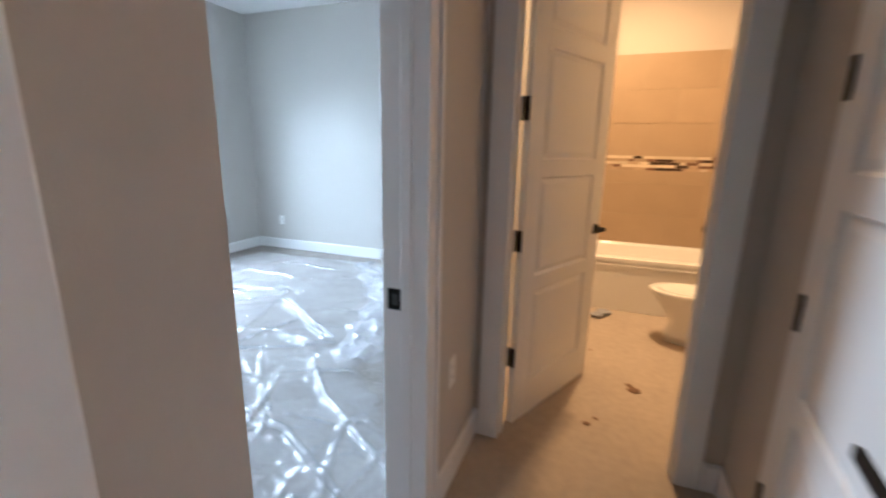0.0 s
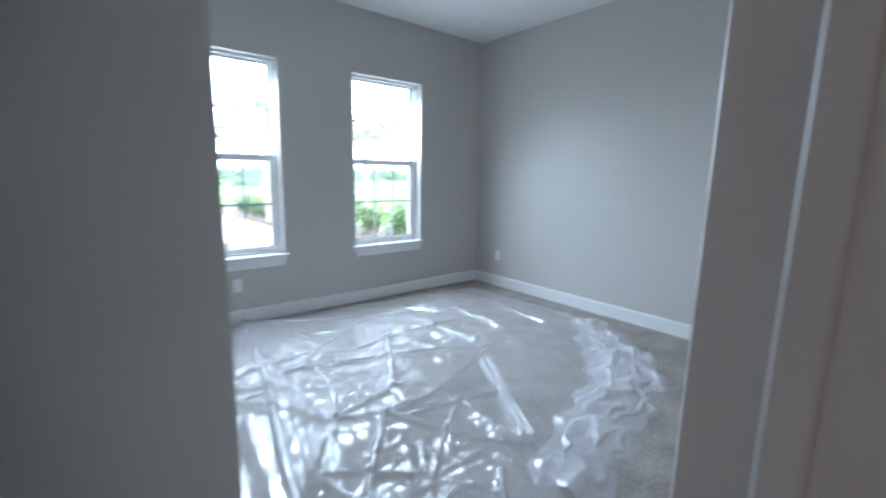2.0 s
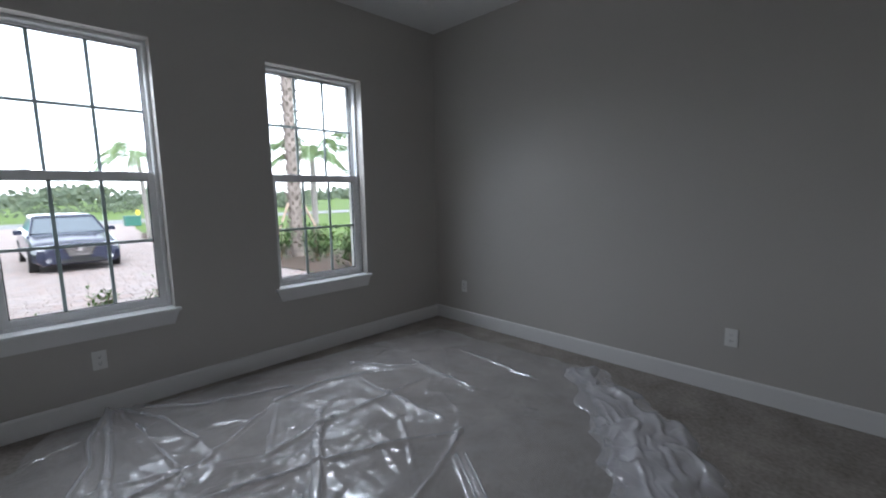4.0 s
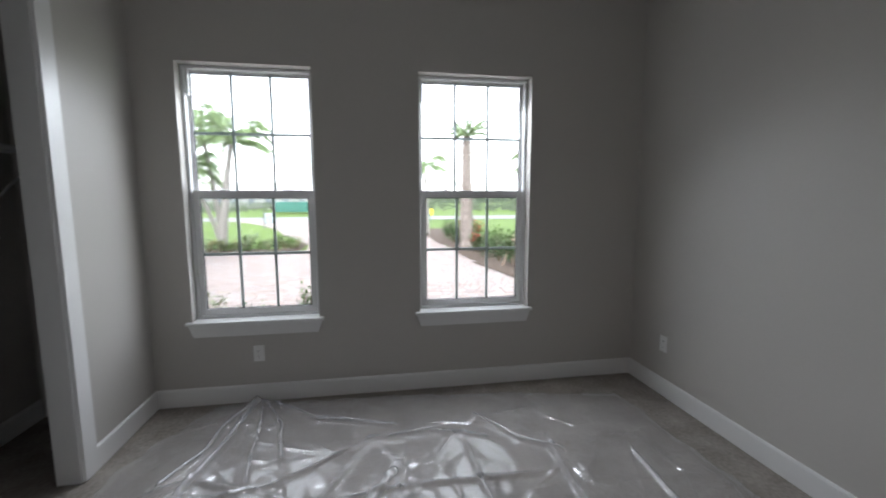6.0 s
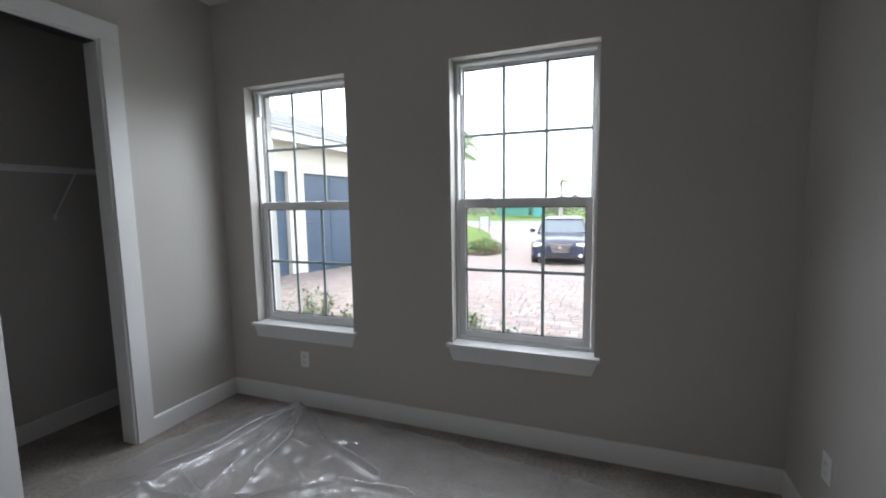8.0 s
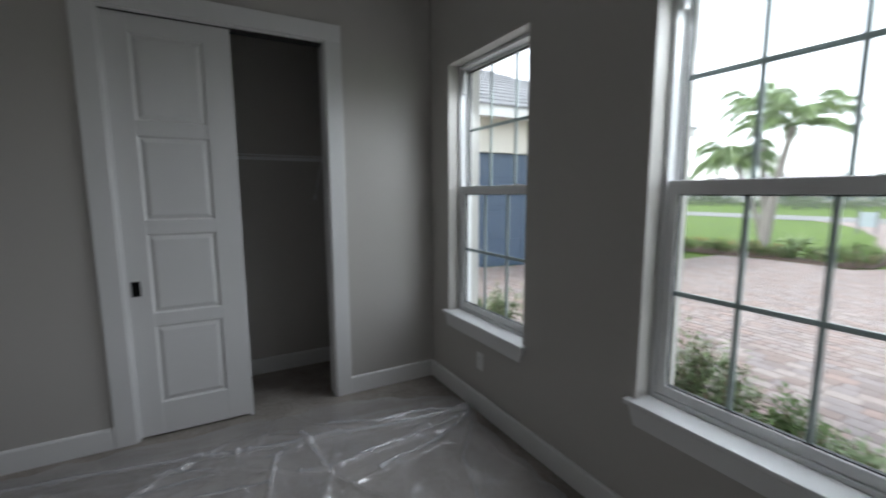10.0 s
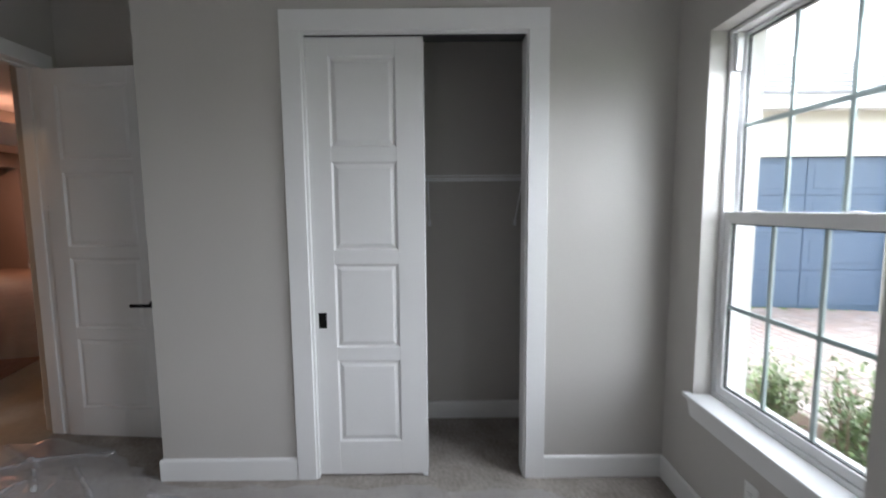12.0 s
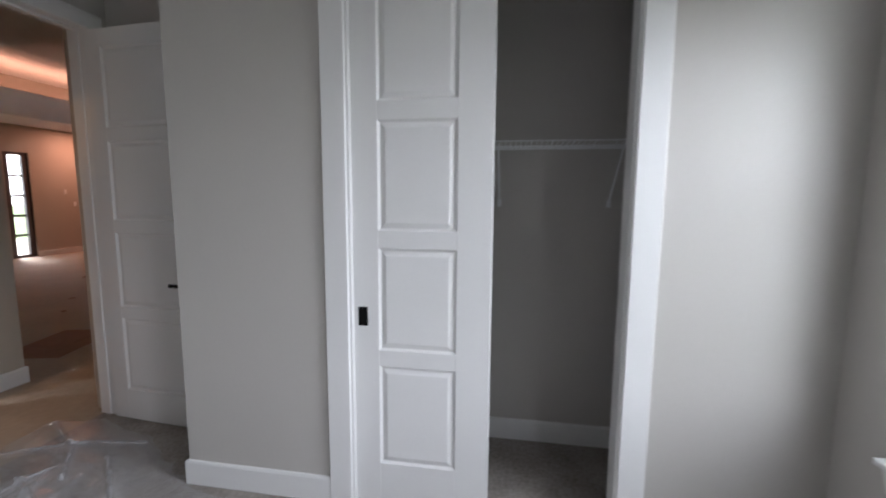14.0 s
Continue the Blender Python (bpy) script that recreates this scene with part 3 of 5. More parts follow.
# the long folds: width, height and the way each runs
FOLDS = (
    (0.022, 0.040, ((0.70, 3.79), (0.64, 3.25), (0.53, 2.60), (0.42, 2.10), (0.30, 1.50), (0.20, 1.06))),
    (0.010, 0.036, ((1.87, 1.88), (1.37, 1.09))),
    (0.010, 0.036, ((1.84, 1.92), (1.34, 1.13))),
    (0.028, 0.036, ((1.58, 2.82), (1.09, 1.95), (1.04, 1.73))),
    (0.016, 0.030, ((0.63, 2.56), (1.10, 2.42), (1.66, 2.27), (2.01, 2.04))),
    (0.012, 0.030, ((2.01, 3.06), (2.02, 2.69), (2.04, 2.21))),
    (0.012, 0.026, ((2.50, 3.00), (2.46, 2.33))),
    (0.007, 0.022, ((2.93, 2.81), (2.88, 2.13))),
    (0.014, 0.028, ((2.01, 2.04), (1.22, 1.74), (0.88, 1.72))),
    (0.016, 0.030, ((1.58, 1.52), (1.01, 1.64))),
    (0.020, 0.036, ((0.92, 1.71), (1.16, 1.21), (1.30, 1.04))),
    (0.014, 0.030, ((0.82, 2.48), (0.77, 2.09), (0.60, 1.75))),
    (0.012, 0.030, ((2.13, 3.33), (2.34, 3.00), (2.55, 2.85))),
    (0.014, 0.030, ((1.46, 3.14), (1.81, 3.19), (2.14, 3.05))),
    (0.014, 0.040, ((0.70, 3.80), (0.57, 3.40), (0.55, 3.15), (0.43, 2.89))),
    (0.014, 0.036, ((0.72, 3.80), (0.91, 3.38), (0.99, 3.02))),
    (0.012, 0.034, ((0.74, 3.78), (1.10, 3.45), (1.62, 3.27))),
    (0.012, 0.030, ((0.72, 3.78), (0.80, 3.30), (0.84, 2.85))),
    (0.018, 0.034, ((0.20, 0.20), (0.45, 0.70), (0.55, 1.30), (0.88, 1.72))),
    (0.016, 0.034, ((0.40, 0.12), (0.75, 0.70), (1.05, 1.00))),
    (0.014, 0.032, ((-0.05, 0.45), (0.30, 0.85), (0.80, 1.05))),
    (0.014, 0.030, ((-0.30, -0.20), (-0.10, 0.15), (0.15, 0.40))),
    (0.012, 0.028, ((0.05, -0.15), (-0.15, 0.20), (-0.20, 0.55))),
)


def inside_outline(px, py, poly):
    res = np.zeros(px.shape, bool)
    for (ax, ay), (bx, by) in zip(poly, poly[1:] + poly[:1]):
        hit = ((ay > py) != (by > py)) & (px < (bx - ax) * (py - ay) / (by - ay + 1e-12) + ax)
        res ^= hit
    return res


def edge_distance(px, py, poly):
    best = np.full(px.shape, 9.0)
    for (ax, ay), (bx, by) in zip(poly, poly[1:] + poly[:1]):
        dx, dy = bx - ax, by - ay
        t = np.clip(((px - ax) * dx + (py - ay) * dy) / (dx * dx + dy * dy), 0, 1)
        best = np.minimum(best, np.hypot(px - ax - t * dx, py - ay - t * dy))
    return best


def smooth_noise(rng, gx, gy, cell):
    """Value noise over the plan, at one cell size."""
    n = 64
    grid = rng.random((n, n))
    u, v = gx / cell + 17.3, gy / cell + 9.1
    i, j = np.floor(u).astype(int), np.floor(v).astype(int)
    fu, fv = u - i, v - j
    fu, fv = fu * fu * (3 - 2 * fu), fv * fv * (3 - 2 * fv)
    g = lambda a, b: grid[a % n, b % n]
    return (g(i, j) * (1 - fu) + g(i + 1, j) * fu) * (1 - fv) + (g(i, j + 1) * (1 - fu) + g(i + 1, j + 1) * fu) * fv


def facets(rng, gx, gy, cell):
    """Flat triangles of random height that meet in sharp creases."""
    n = 64
    grid = rng.random((n, n))
    u, v = gx / cell + 17.3, gy / cell + 9.1
    i, j = np.floor(u).astype(int), np.floor(v).astype(int)
    fu, fv = u - i, v - j
    g = lambda a, b: grid[a % n, b % n]
    low = g(i, j) + (g(i + 1, j) - g(i, j)) * fu + (g(i, j + 1) - g(i, j)) * fv
    high = g(i + 1, j + 1) + (g(i, j + 1) - g(i + 1, j + 1)) * (1 - fu) + (g(i + 1, j) - g(i + 1, j + 1)) * (1 - fv)
    return np.where(fu + fv < 1, low, high)


def floor_film():
    rng = np.random.default_rng(11)
    step = 0.008
    xs, ys = np.arange(-0.50, 3.44, step), np.arange(-0.40, 3.82, step)
    gx, gy = np.meshgrid(xs, ys, indexing="ij")
    jx = gx + (smooth_noise(rng, gx, gy, 0.35) - 0.5) * 0.10
    jy = gy + (smooth_noise(rng, gx, gy, 0.35) - 0.5) * 0.10
    h = np.full(gx.shape, 0.004)
    flat_side = np.clip((gx - 0.10 - 0.13 * (gy - 1.2)) / 0.08, 0, 1)
    # how crumpled the film lies: much near the door and the middle, little by the far corner
    mess = np.clip(1.5 - 0.36 * np.hypot((gx - 1.1) * 0.95, (gy - 1.1) * 0.75), 0.45, 1) + 0.55 * np.exp(-((gx - 2.6) ** 2 + (gy - 1.6) ** 2) / 0.12)
    mess += 0.35 * np.exp(-((gx - 1.3) ** 2 + (gy - 2.4) ** 2) / 0.5)
    # past the long fold the sheet lies flat towards the closet
    mess *= np.where(gy > 1.0, 0.22 + 0.78 * flat_side, 1)
    for cell, amp, turn in ((0.26, 0.014, 0.5), (0.14, 0.011, 1.5), (0.085, 0.009, 2.4), (0.045, 0.005, 0.1)):
        fx, fy = 0.6 * gx + 0.4 * jx, 0.6 * gy + 0.4 * jy
        u, v = fx * math.cos(turn) - fy * math.sin(turn), (fx * math.sin(turn) + fy * math.cos(turn)) * 0.36
        h += amp * mess * (1 + 0.95 * np.exp(-((gx - 0.55) ** 2 + (gy - 0.65) ** 2) / 0.45)) * facets(rng, u, v, cell)
    # creases that run out from pinched points
    folds = 0
    while folds < 600:
        cx, cy = rng.uniform(-0.25, 3.3), rng.uniform(0.0, 3.7)
        here = mess[min(len(xs) - 1, int((cx - xs[0]) / step)), min(len(ys) - 1, int((cy - ys[0]) / step))]
        if rng.random() > here ** 1.3:
            continue
        for k in range(rng.integers(3, 8)):
            a, length = rng.uniform(0, 2 * math.pi), rng.uniform(0.14, 0.34 + 0.55 * rng.random() ** 2)
            wide, tall = rng.uniform(0.005, 0.009), rng.uniform(0.004, 0.013) * min(1, 0.35 + here)
            bend = rng.uniform(-0.2, 0.2)
            dx, dy = math.cos(a), math.sin(a)
            lo_x, hi_x = sorted((cx, cx + dx * length))
            lo_y, hi_y = sorted((cy, cy + dy * length))
            i0, i1 = np.searchsorted(xs, (lo_x - 0.08, hi_x + 0.08))
            j0, j1 = np.searchsorted(ys, (lo_y - 0.08, hi_y + 0.08))
            px, py = gx[i0:i1, j0:j1] - cx, gy[i0:i1, j0:j1] - cy
            along = px * dx + py * dy
            across = -px * dy + py * dx + bend * along * (length - along)
            fade = np.clip(along / 0.02, 0, 1) * np.clip((length - along) / (0.5 * length), 0, 1)
            # steep on one side, shallow on the other
            width = np.where(across > 0, wide, wide * 2.2)
            h[i0:i1, j0:j1] += tall * np.exp(-(across / width) ** 2) * fade
            folds += 1
    for wide, tall, line in FOLDS:
        best = np.full(gx.shape, 9.0)
        wx, wy = 0.75 * gx + 0.25 * jx, 0.75 * gy + 0.25 * jy
        for k, ((ax, ay), (bx, by)) in enumerate(zip(line, line[1:])):
            dx, dy = bx - ax, by - ay
            t = np.clip(((wx - ax) * dx + (wy - ay) * dy) / (dx * dx + dy * dy), 0, 1)
            best = np.minimum(best, np.hypot(wx - ax - t * dx, wy - ay - t * dy))
        h += tall * np.exp(-(best / wide) ** 4) + 0.25 * tall * np.exp(-(best / (3.5 * wide)) ** 2)
    # long flattened pleats between pinched knots
    knots = []
    while len(knots) < 22:
        p = rng.uniform((0.0, 0.1), (3.0, 3.3))
        if 0.4 * p[0] - 0.5 < p[1] and (p[0] < 1.7 or p[1] > 2.6) and all(np.hypot(*(p - q)) > 0.30 for q in knots):
            knots.append(p)
    pleats = set()
    for a, p in enumerate(knots):
        near = sorted(range(len(knots)), key=lambda b: np.hypot(*(knots[b] - p)))
        for b in near[1:1 + int(rng.integers(2, 5))]:
            pleats.add((min(a, b), max(a, b)))
    for a, b in sorted(pleats):
        (ax, ay), (bx, by) = knots[a], knots[b]
        dx, dy = bx - ax, by - ay
        span = math.hypot(dx, dy)
        if span > 0.85:
            continue
        wide, tall, bow = rng.uniform(0.011, 0.021), rng.uniform(0.014, 0.032), rng.uniform(-0.10, 0.10)
        along = ((gx - ax) * dx + (gy - ay) * dy) / span
        across = ((gx - ax) * dy - (gy - ay) * dx) / span + bow * along * (span - along) + 0.12 * (jx - gx)
        fade = np.clip((along + 0.03) / 0.08, 0, 1) * np.clip((span + 0.03 - along) / (0.35 * span), 0, 1)
        h += tall * np.exp(-(np.abs(across) / wide) ** 3.5) * fade * np.clip(mess, 0.35, 1)
    poly = list(FILM_EDGE)
    wob_x, wob_y = gx + (smooth_noise(rng, gx, gy, 0.12) - 0.5) * 0.06, gy + (smooth_noise(rng, gx, gy, 0.12) - 0.5) * 0.06
    keep = inside_outline(wob_x, wob_y, poly)
    d = edge_distance(wob_x, wob_y, poly)
    h = 0.003 + (h - 0.003) * np.clip(d / 0.05, 0.12, 1)
    h = 0.11 * np.tanh(h / 0.11)
    index = -np.ones(gx.shape, int)
    index[keep] = np.arange(keep.sum())
    verts = np.stack([gx[keep], gy[keep], h[keep]], 1)
    quad = np.stack([index[:-1, :-1], index[1:, :-1], index[1:, 1:], index[:-1, 1:]], -1).reshape(-1, 4)
    quad = quad[(quad >= 0).all(1)]
    root = thing("protective_film", "crumpled clear plastic film spread over the carpet", "plastic film", at=pose(0, 0, 0))

    def film_part(name, v, q, material, label):
        me = bpy.data.meshes.new(name)
        me.from_pydata(v.tolist(), [], q.tolist())
        me.materials.append(material)
        me.polygons.foreach_set("use_smooth", [True] * len(me.polygons))
        ob = new(name, me)
        ob.visible_shadow = False
        ob.parent = root
        ob["label"] = label

    film_part("sheet", verts, quad, film_material("clear_plastic_film", 0.095, 1.35, 3.6), "clear wrinkled sheet")
    # the heaped, doubled-over edge on the side of the east wall
    line = np.array(((3.30, 1.98), (3.02, 1.68), (2.74, 1.36), (2.42, 1.14), (2.0, 1.01), (1.58, 0.90), (1.18, 0.78)))
    nu, nv = 150, 46
    u = np.linspace(0, len(line) - 1.001, nu)
    k = u.astype(int)
    p = line[k] + (line[k + 1] - line[k]) * (u - k)[:, None]
    d = np.gradient(p, axis=0)
    d /= np.linalg.norm(d, axis=1)[:, None]
    side = np.stack([-d[:, 1], d[:, 0]], 1)
    v = np.linspace(-1, 1, nv)
    fat = 0.12 + 0.15 * np.exp(-((u - 2.4) / 1.6) ** 2) + 0.07 * np.exp(-((u - 5.0) / 1.2) ** 2) + 0.03 * np.sin(u * 7)
    wx = p[:, None, 0] + side[:, None, 0] * v[None] * fat[:, None]
    wy = p[:, None, 1] + side[:, None, 1] * v[None] * fat[:, None]
    lump = (1 - v[None] ** 2) ** 0.7 * (0.25 + 0.6 * fat[:, None])
    fold = sum(amp * (1 - np.abs(2 * smooth_noise(rng, 0.16 * u[:, None] + 0.2 * v[None] * fat[:, None] + 0 * wx, 1.1 * v[None] * fat[:, None] + 0.05 * np.sin(3 * u)[:, None], cell) - 1)) ** 2 for cell, amp in ((0.14, 0.6), (0.07, 0.35), (0.035, 0.1)))
    wz = 0.010 + 0.14 * lump * (0.15 + fold) * (0.35 + fat[:, None] / 0.26)
    wx = wx + 0.05 * (smooth_noise(rng, wx, wy, 0.07) - 0.5)
    wy = wy + 0.05 * (smooth_noise(rng, wy, wx, 0.07) - 0.5)
    idx = np.arange(nu * nv).reshape(nu, nv)
    film_part("heaped_edge", np.stack([wx, wy, wz], -1).reshape(-1, 3), np.stack([idx[:-1, :-1], idx[1:, :-1], idx[1:, 1:], idx[:-1, 1:]], -1).reshape(-1, 4),
              film_material("doubled_plastic_film", 0.30, 1.0, 1.9), "doubled-over milky film edge")


floor_film()

# ---- bathroom ----
def rounded_outline(x0, x1, y0, y1, r, n=6):
    pts = []
    for cx, cy, a0 in ((x1 - r, y1 - r, 0), (x0 + r, y1 - r, 90), (x0 + r, y0 + r, 180), (x1 - r, y0 + r, 270)):
        for k in range(n + 1):
            a = radians(a0 + 90 * k / n)
            pts.append((cx + r * math.cos(a), cy + r * math.sin(a)))
    return pts


def loft(bm, loops, cap_first=True, cap_last=True):
    rings = [[bm.verts.new(p) for p in loop] for loop in loops]
    for a, b in zip(rings, rings[1:]):
        for k in range(len(a)):
            bm.faces.new((a[k], a[(k + 1) % len(a)], b[(k + 1) % len(a)], b[k]))
    if cap_first:
        bm.faces.new(rings[0][::-1])
    if cap_last:
        bm.faces.new(rings[-1])
    return bm


TX0, TX1, TY0, TY1, TZ = 2.88, 3.645, -1.745, HY - 0.003, 0.475
tub = thing("bathtub", "white glazed alcove bathtub against the tiled wall", "bathtub", at=pose(0, 0, 0))
bm = bmesh.new()
loops = [[(x, y, z) for x, y in rounded_outline(TX0 + o, TX1 - o2, TY0 + o2, TY1 - o2, r)] for o, o2, r, z in
         ((0.012, 0.0, 0.01, 0.002), (0.012, 0.0, 0.01, TZ - 0.05), (0.0, 0.0, 0.012, TZ - 0.03), (0.0, 0.0, 0.014, TZ - 0.006), (0.006, 0.004, 0.02, TZ),
          (0.075, 0.055, 0.12, TZ), (0.09, 0.07, 0.13, TZ - 0.02), (0.15, 0.13, 0.14, 0.14), (0.21, 0.18, 0.12, 0.10))]
part("tub_body", loft(bm, loops), CERAMIC, tub, smooth=False)
part("apron_lip", bevelled(boxes((TX0 + 0.002, TX0 + 0.0115, TY0 + 0.02, TY1 - 0.02, 0.40, 0.415)), 0.002, 1), CERAMIC, tub)

# toilet facing across the room
toilet = thing("toilet", "white ceramic toilet with its seat lid off", "toilet", at=pose(2.42, -1.26, 0))
def oval(a, b, cy, z, n=28):
    return [(a * math.cos(2 * math.pi * k / n), cy + b * math.sin(2 * math.pi * k / n), z) for k in range(n)]


part("bowl", loft(bmesh.new(), [oval(0.11, 0.22, -0.06, 0.001), oval(0.105, 0.21, -0.05, 0.06), oval(0.09, 0.16, -0.03, 0.16), oval(0.13, 0.20, 0.0, 0.26), oval(0.18, 0.26, 0.02, 0.36), oval(0.185, 0.27, 0.02, 0.385),
                                oval(0.175, 0.26, 0.02, 0.392), oval(0.125, 0.19, 0.03, 0.392), oval(0.10, 0.15, 0.02, 0.28), oval(0.05, 0.07, -0.02, 0.20)]), CERAMIC, toilet, smooth=True)
part("tank", bevelled(boxes((-0.20, 0.20, -0.47, -0.27, 0.36, 0.72)), 0.02, 3), CERAMIC, toilet)
part("tank_lid", bevelled(boxes((-0.21, 0.21, -0.48, -0.26, 0.7205, 0.75)), 0.008, 2), CERAMIC, toilet)
part("pedestal", loft(bmesh.new(), [oval(0.10, 0.12, -0.33, 0.001), oval(0.10, 0.12, -0.33, 0.36)]), CERAMIC, toilet, smooth=True)

# tiled wall behind the tub: large tiles and a mosaic band
tiled = tagged(part("wall_tiles", boxes((3.648, 3.659, -1.749, HY - 0.001, TZ - 0.02, 2.235)), GROUT), "tan bathroom wall tiles with a mosaic band", "wall tiles", kind="structure")
MOSAICS = [by_piece(mat("mosaic_" + n, c, 0.2, vary=0.1), 0.15) for n, c in (("dark_brown", (0.05, 0.03, 0.02)), ("tan", (0.42, 0.31, 0.2)), ("cream", (0.62, 0.52, 0.38)), ("brown", (0.18, 0.10, 0.06)))]
chips = {}
random.seed(5)
pieces = []
rowz = [(TZ, 0.76), (0.763, 1.06), (1.063, 1.185), (1.325, 1.62), (1.623, 1.92), (1.923, 2.235)]
for i, (z0, z1) in enumerate(rowz):
    y = -1.745 - (0.3 if i % 2 else 0)
    while y < HY:
        a, b = max(y, -1.745), min(y + 0.597, HY - 0.003)
        if b - a > 0.02:
            pieces.append(("tile", TILE, 3.6445, a, b, z0, z1))
        y += 0.60
for r in range(5):
    z0 = 1.188 + r * 0.0272
    y = -1.74 - 0.03 * random.random()
    while y < HY - 0.02:
        w = random.choice((0.05, 0.08, 0.11, 0.15))
        a, b = max(y, -1.745), min(y + w - 0.002, HY - 0.003)
        if b - a > 0.01:
            pieces.append(("mosaic_tile", random.choice(MOSAICS), 3.6435, a, b, z0, z0 + 0.0252))
        y += w


def piece_mesh(w, d, h, material, name):
    key = (round(w, 3), round(d, 3), round(h, 3), material.name)
    if key not in chips:
        bm = bmesh.new()
        e = min(0.0015, d / 3)
        a = [bm.verts.new((0, u, v)) for u, v in ((0, 0), (w, 0), (w, h), (0, h))]
        b = [bm.verts.new((-d + e, u, v)) for u, v in ((0, 0), (w, 0), (w, h), (0, h))]
        c = [bm.verts.new((-d, u, v)) for u, v in ((e, e), (w - e, e), (w - e, h - e), (e, h - e))]
        for r, s in ((a, b), (b, c)):
            for k in range(4):
                bm.faces.new((r[k], r[(k + 1) % 4], s[(k + 1) % 4], s[k]))
        bm.faces.new(c)
        bmesh.ops.recalc_face_normals(bm, faces=bm.faces[:])
        me = bpy.data.meshes.new(name)
        bm.to_mesh(me)
        bm.free()
        me.materials.append(material)
        chips[key] = me
    return chips[key]


for pn, material, x, a, b, z0, z1 in pieces:
    ob = new(pn, piece_mesh(b - a, 0.0035 if pn == "tile" else 0.0045, z1 - z0, material, pn))
    ob.location = (3.6478, a, z0)
    ob.parent = tiled
# spout on the tiles, cloth on the floor, crumbs of debris
tap = thing("tub_spout", "bronze tub spout on the tiled wall", "tap", at=pose(3.642, -1.52, 0.66))
part("escutcheon", tube(bmesh.new(), [(0, 0, 0), (-0.012, 0, 0)], 0.035, 18), BRASS, tap)
part("spout", tube(bmesh.new(), [(-0.012, 0, 0), (-0.10, 0, 0), (-0.13, 0, -0.02), (-0.135, 0, -0.045)], 0.016, 10), BRASS, tap)
RAG = mat("grey_cloth", (0.35, 0.36, 0.40), 0.9, vary=0.3, scale=20)
bm = bmesh.new()
bmesh.ops.create_grid(bm, x_segments=14, y_segments=10, size=1)
for v in bm.verts:
    v.co = Vector((v.co.x * 0.10, v.co.y * 0.05, 0.006 + 0.05 * abs(noise.noise(v.co * 2.3)) + 0.02 * (1 - v.co.length / 1.5)))
rag = tagged(part("cleaning_cloth", bm, RAG, smooth=True), "crumpled grey cloth on the bathroom floor", "cloth")
rag.matrix_basis = pose(2.72, -0.66, 0, 0, 0, -35)
rag.modifiers.new("thickness", "SOLIDIFY").thickness = 0.003
CRUMB = mat("brown_debris", (0.20, 0.12, 0.07), 0.9, vary=0.3, scale=40)
for x, y, s in ((1.55, -0.86, 0.035), (1.60, -0.84, 0.02), (1.12, -0.62, 0.018), (1.18, -0.66, 0.012), (2.0, -0.6, 0.012), (-2.6, -3.0, 0.03), (-3.2, -3.6, 0.04), (-2.3, -3.4, 0.03), (-4.6, -5.0, 0.05)):
    bm = bmesh.new()
    bmesh.ops.create_icosphere(bm, subdivisions=2, radius=s)
    for v in bm.verts:
        v.co *= 1 + 0.5 * noise.noise(v.co * 60)
        v.co.z = max(v.co.z * 0.25, -0.002) + 0.002
    ob = tagged(part("debris_scrap", bm, CRUMB), "small brown scrap lying on the dusty floor", "debris", group="floor debris")
    ob.location = (x, y, 0.0005)
# flattened cardboard in the great room
CARD = mat("brown_cardboard", (0.30, 0.17, 0.11), 0.85, vary=0.12, scale=8, bump=0.2)
card = tagged(part("cardboard_sheet", bevelled(boxes((-0.42, 0.42, -0.28, 0.28, 0.001, 0.007), (-0.3, 0.1, -0.2, 0.12, 0.0075, 0.012)), 0.001, 1), CARD), "flat brown cardboard sheet on the great room floor", "cardboard")
card.matrix_basis = pose(-1.62, -1.80, 0, 0, 0, 15)

# ---- great room glass door and wall plates ----
gd = thing("window_great_room", "tall dark-framed glass door with horizontal bars", "window", kind="structure", at=pose(GW0, GY0, 0))
gw = GW1 - GW0
DARKFRAME = mat("bronze_door_frame", (0.10, 0.09, 0.09), 0.4, vary=0.05)
part("door_frame", boxes((0.001, 0.12, -0.12, -0.04, 0.001, 2.449), (gw - 0.12, gw - 0.001, -0.12, -0.04, 0.001, 2.449), (0.12, gw - 0.12, -0.12, -0.04, 2.38, 2.449), (0.12, gw - 0.12, -0.12, -0.04, 0.001, 0.07)), DARKFRAME, gd)
for z in (0.53, 0.99, 1.45, 1.91):
    part("glazing_bar", boxes((0.12, gw - 0.12, -0.09, -0.07, z - 0.028, z + 0.028)), DARKFRAME, gd)
pane = part("pane", boxes((0.12, gw - 0.12, -0.105, -0.101, 0.07, 2.38)), GLASS, gd)
pane.visible_shadow = False
outlet(pose(-7.38, GY0, 1.56, 0, 0, 180), "white thermostat plate on the great room wall", True)
outlet(pose(-7.6, GY0, 1.25, 0, 0, 180), "white light switch on the great room wall", True)

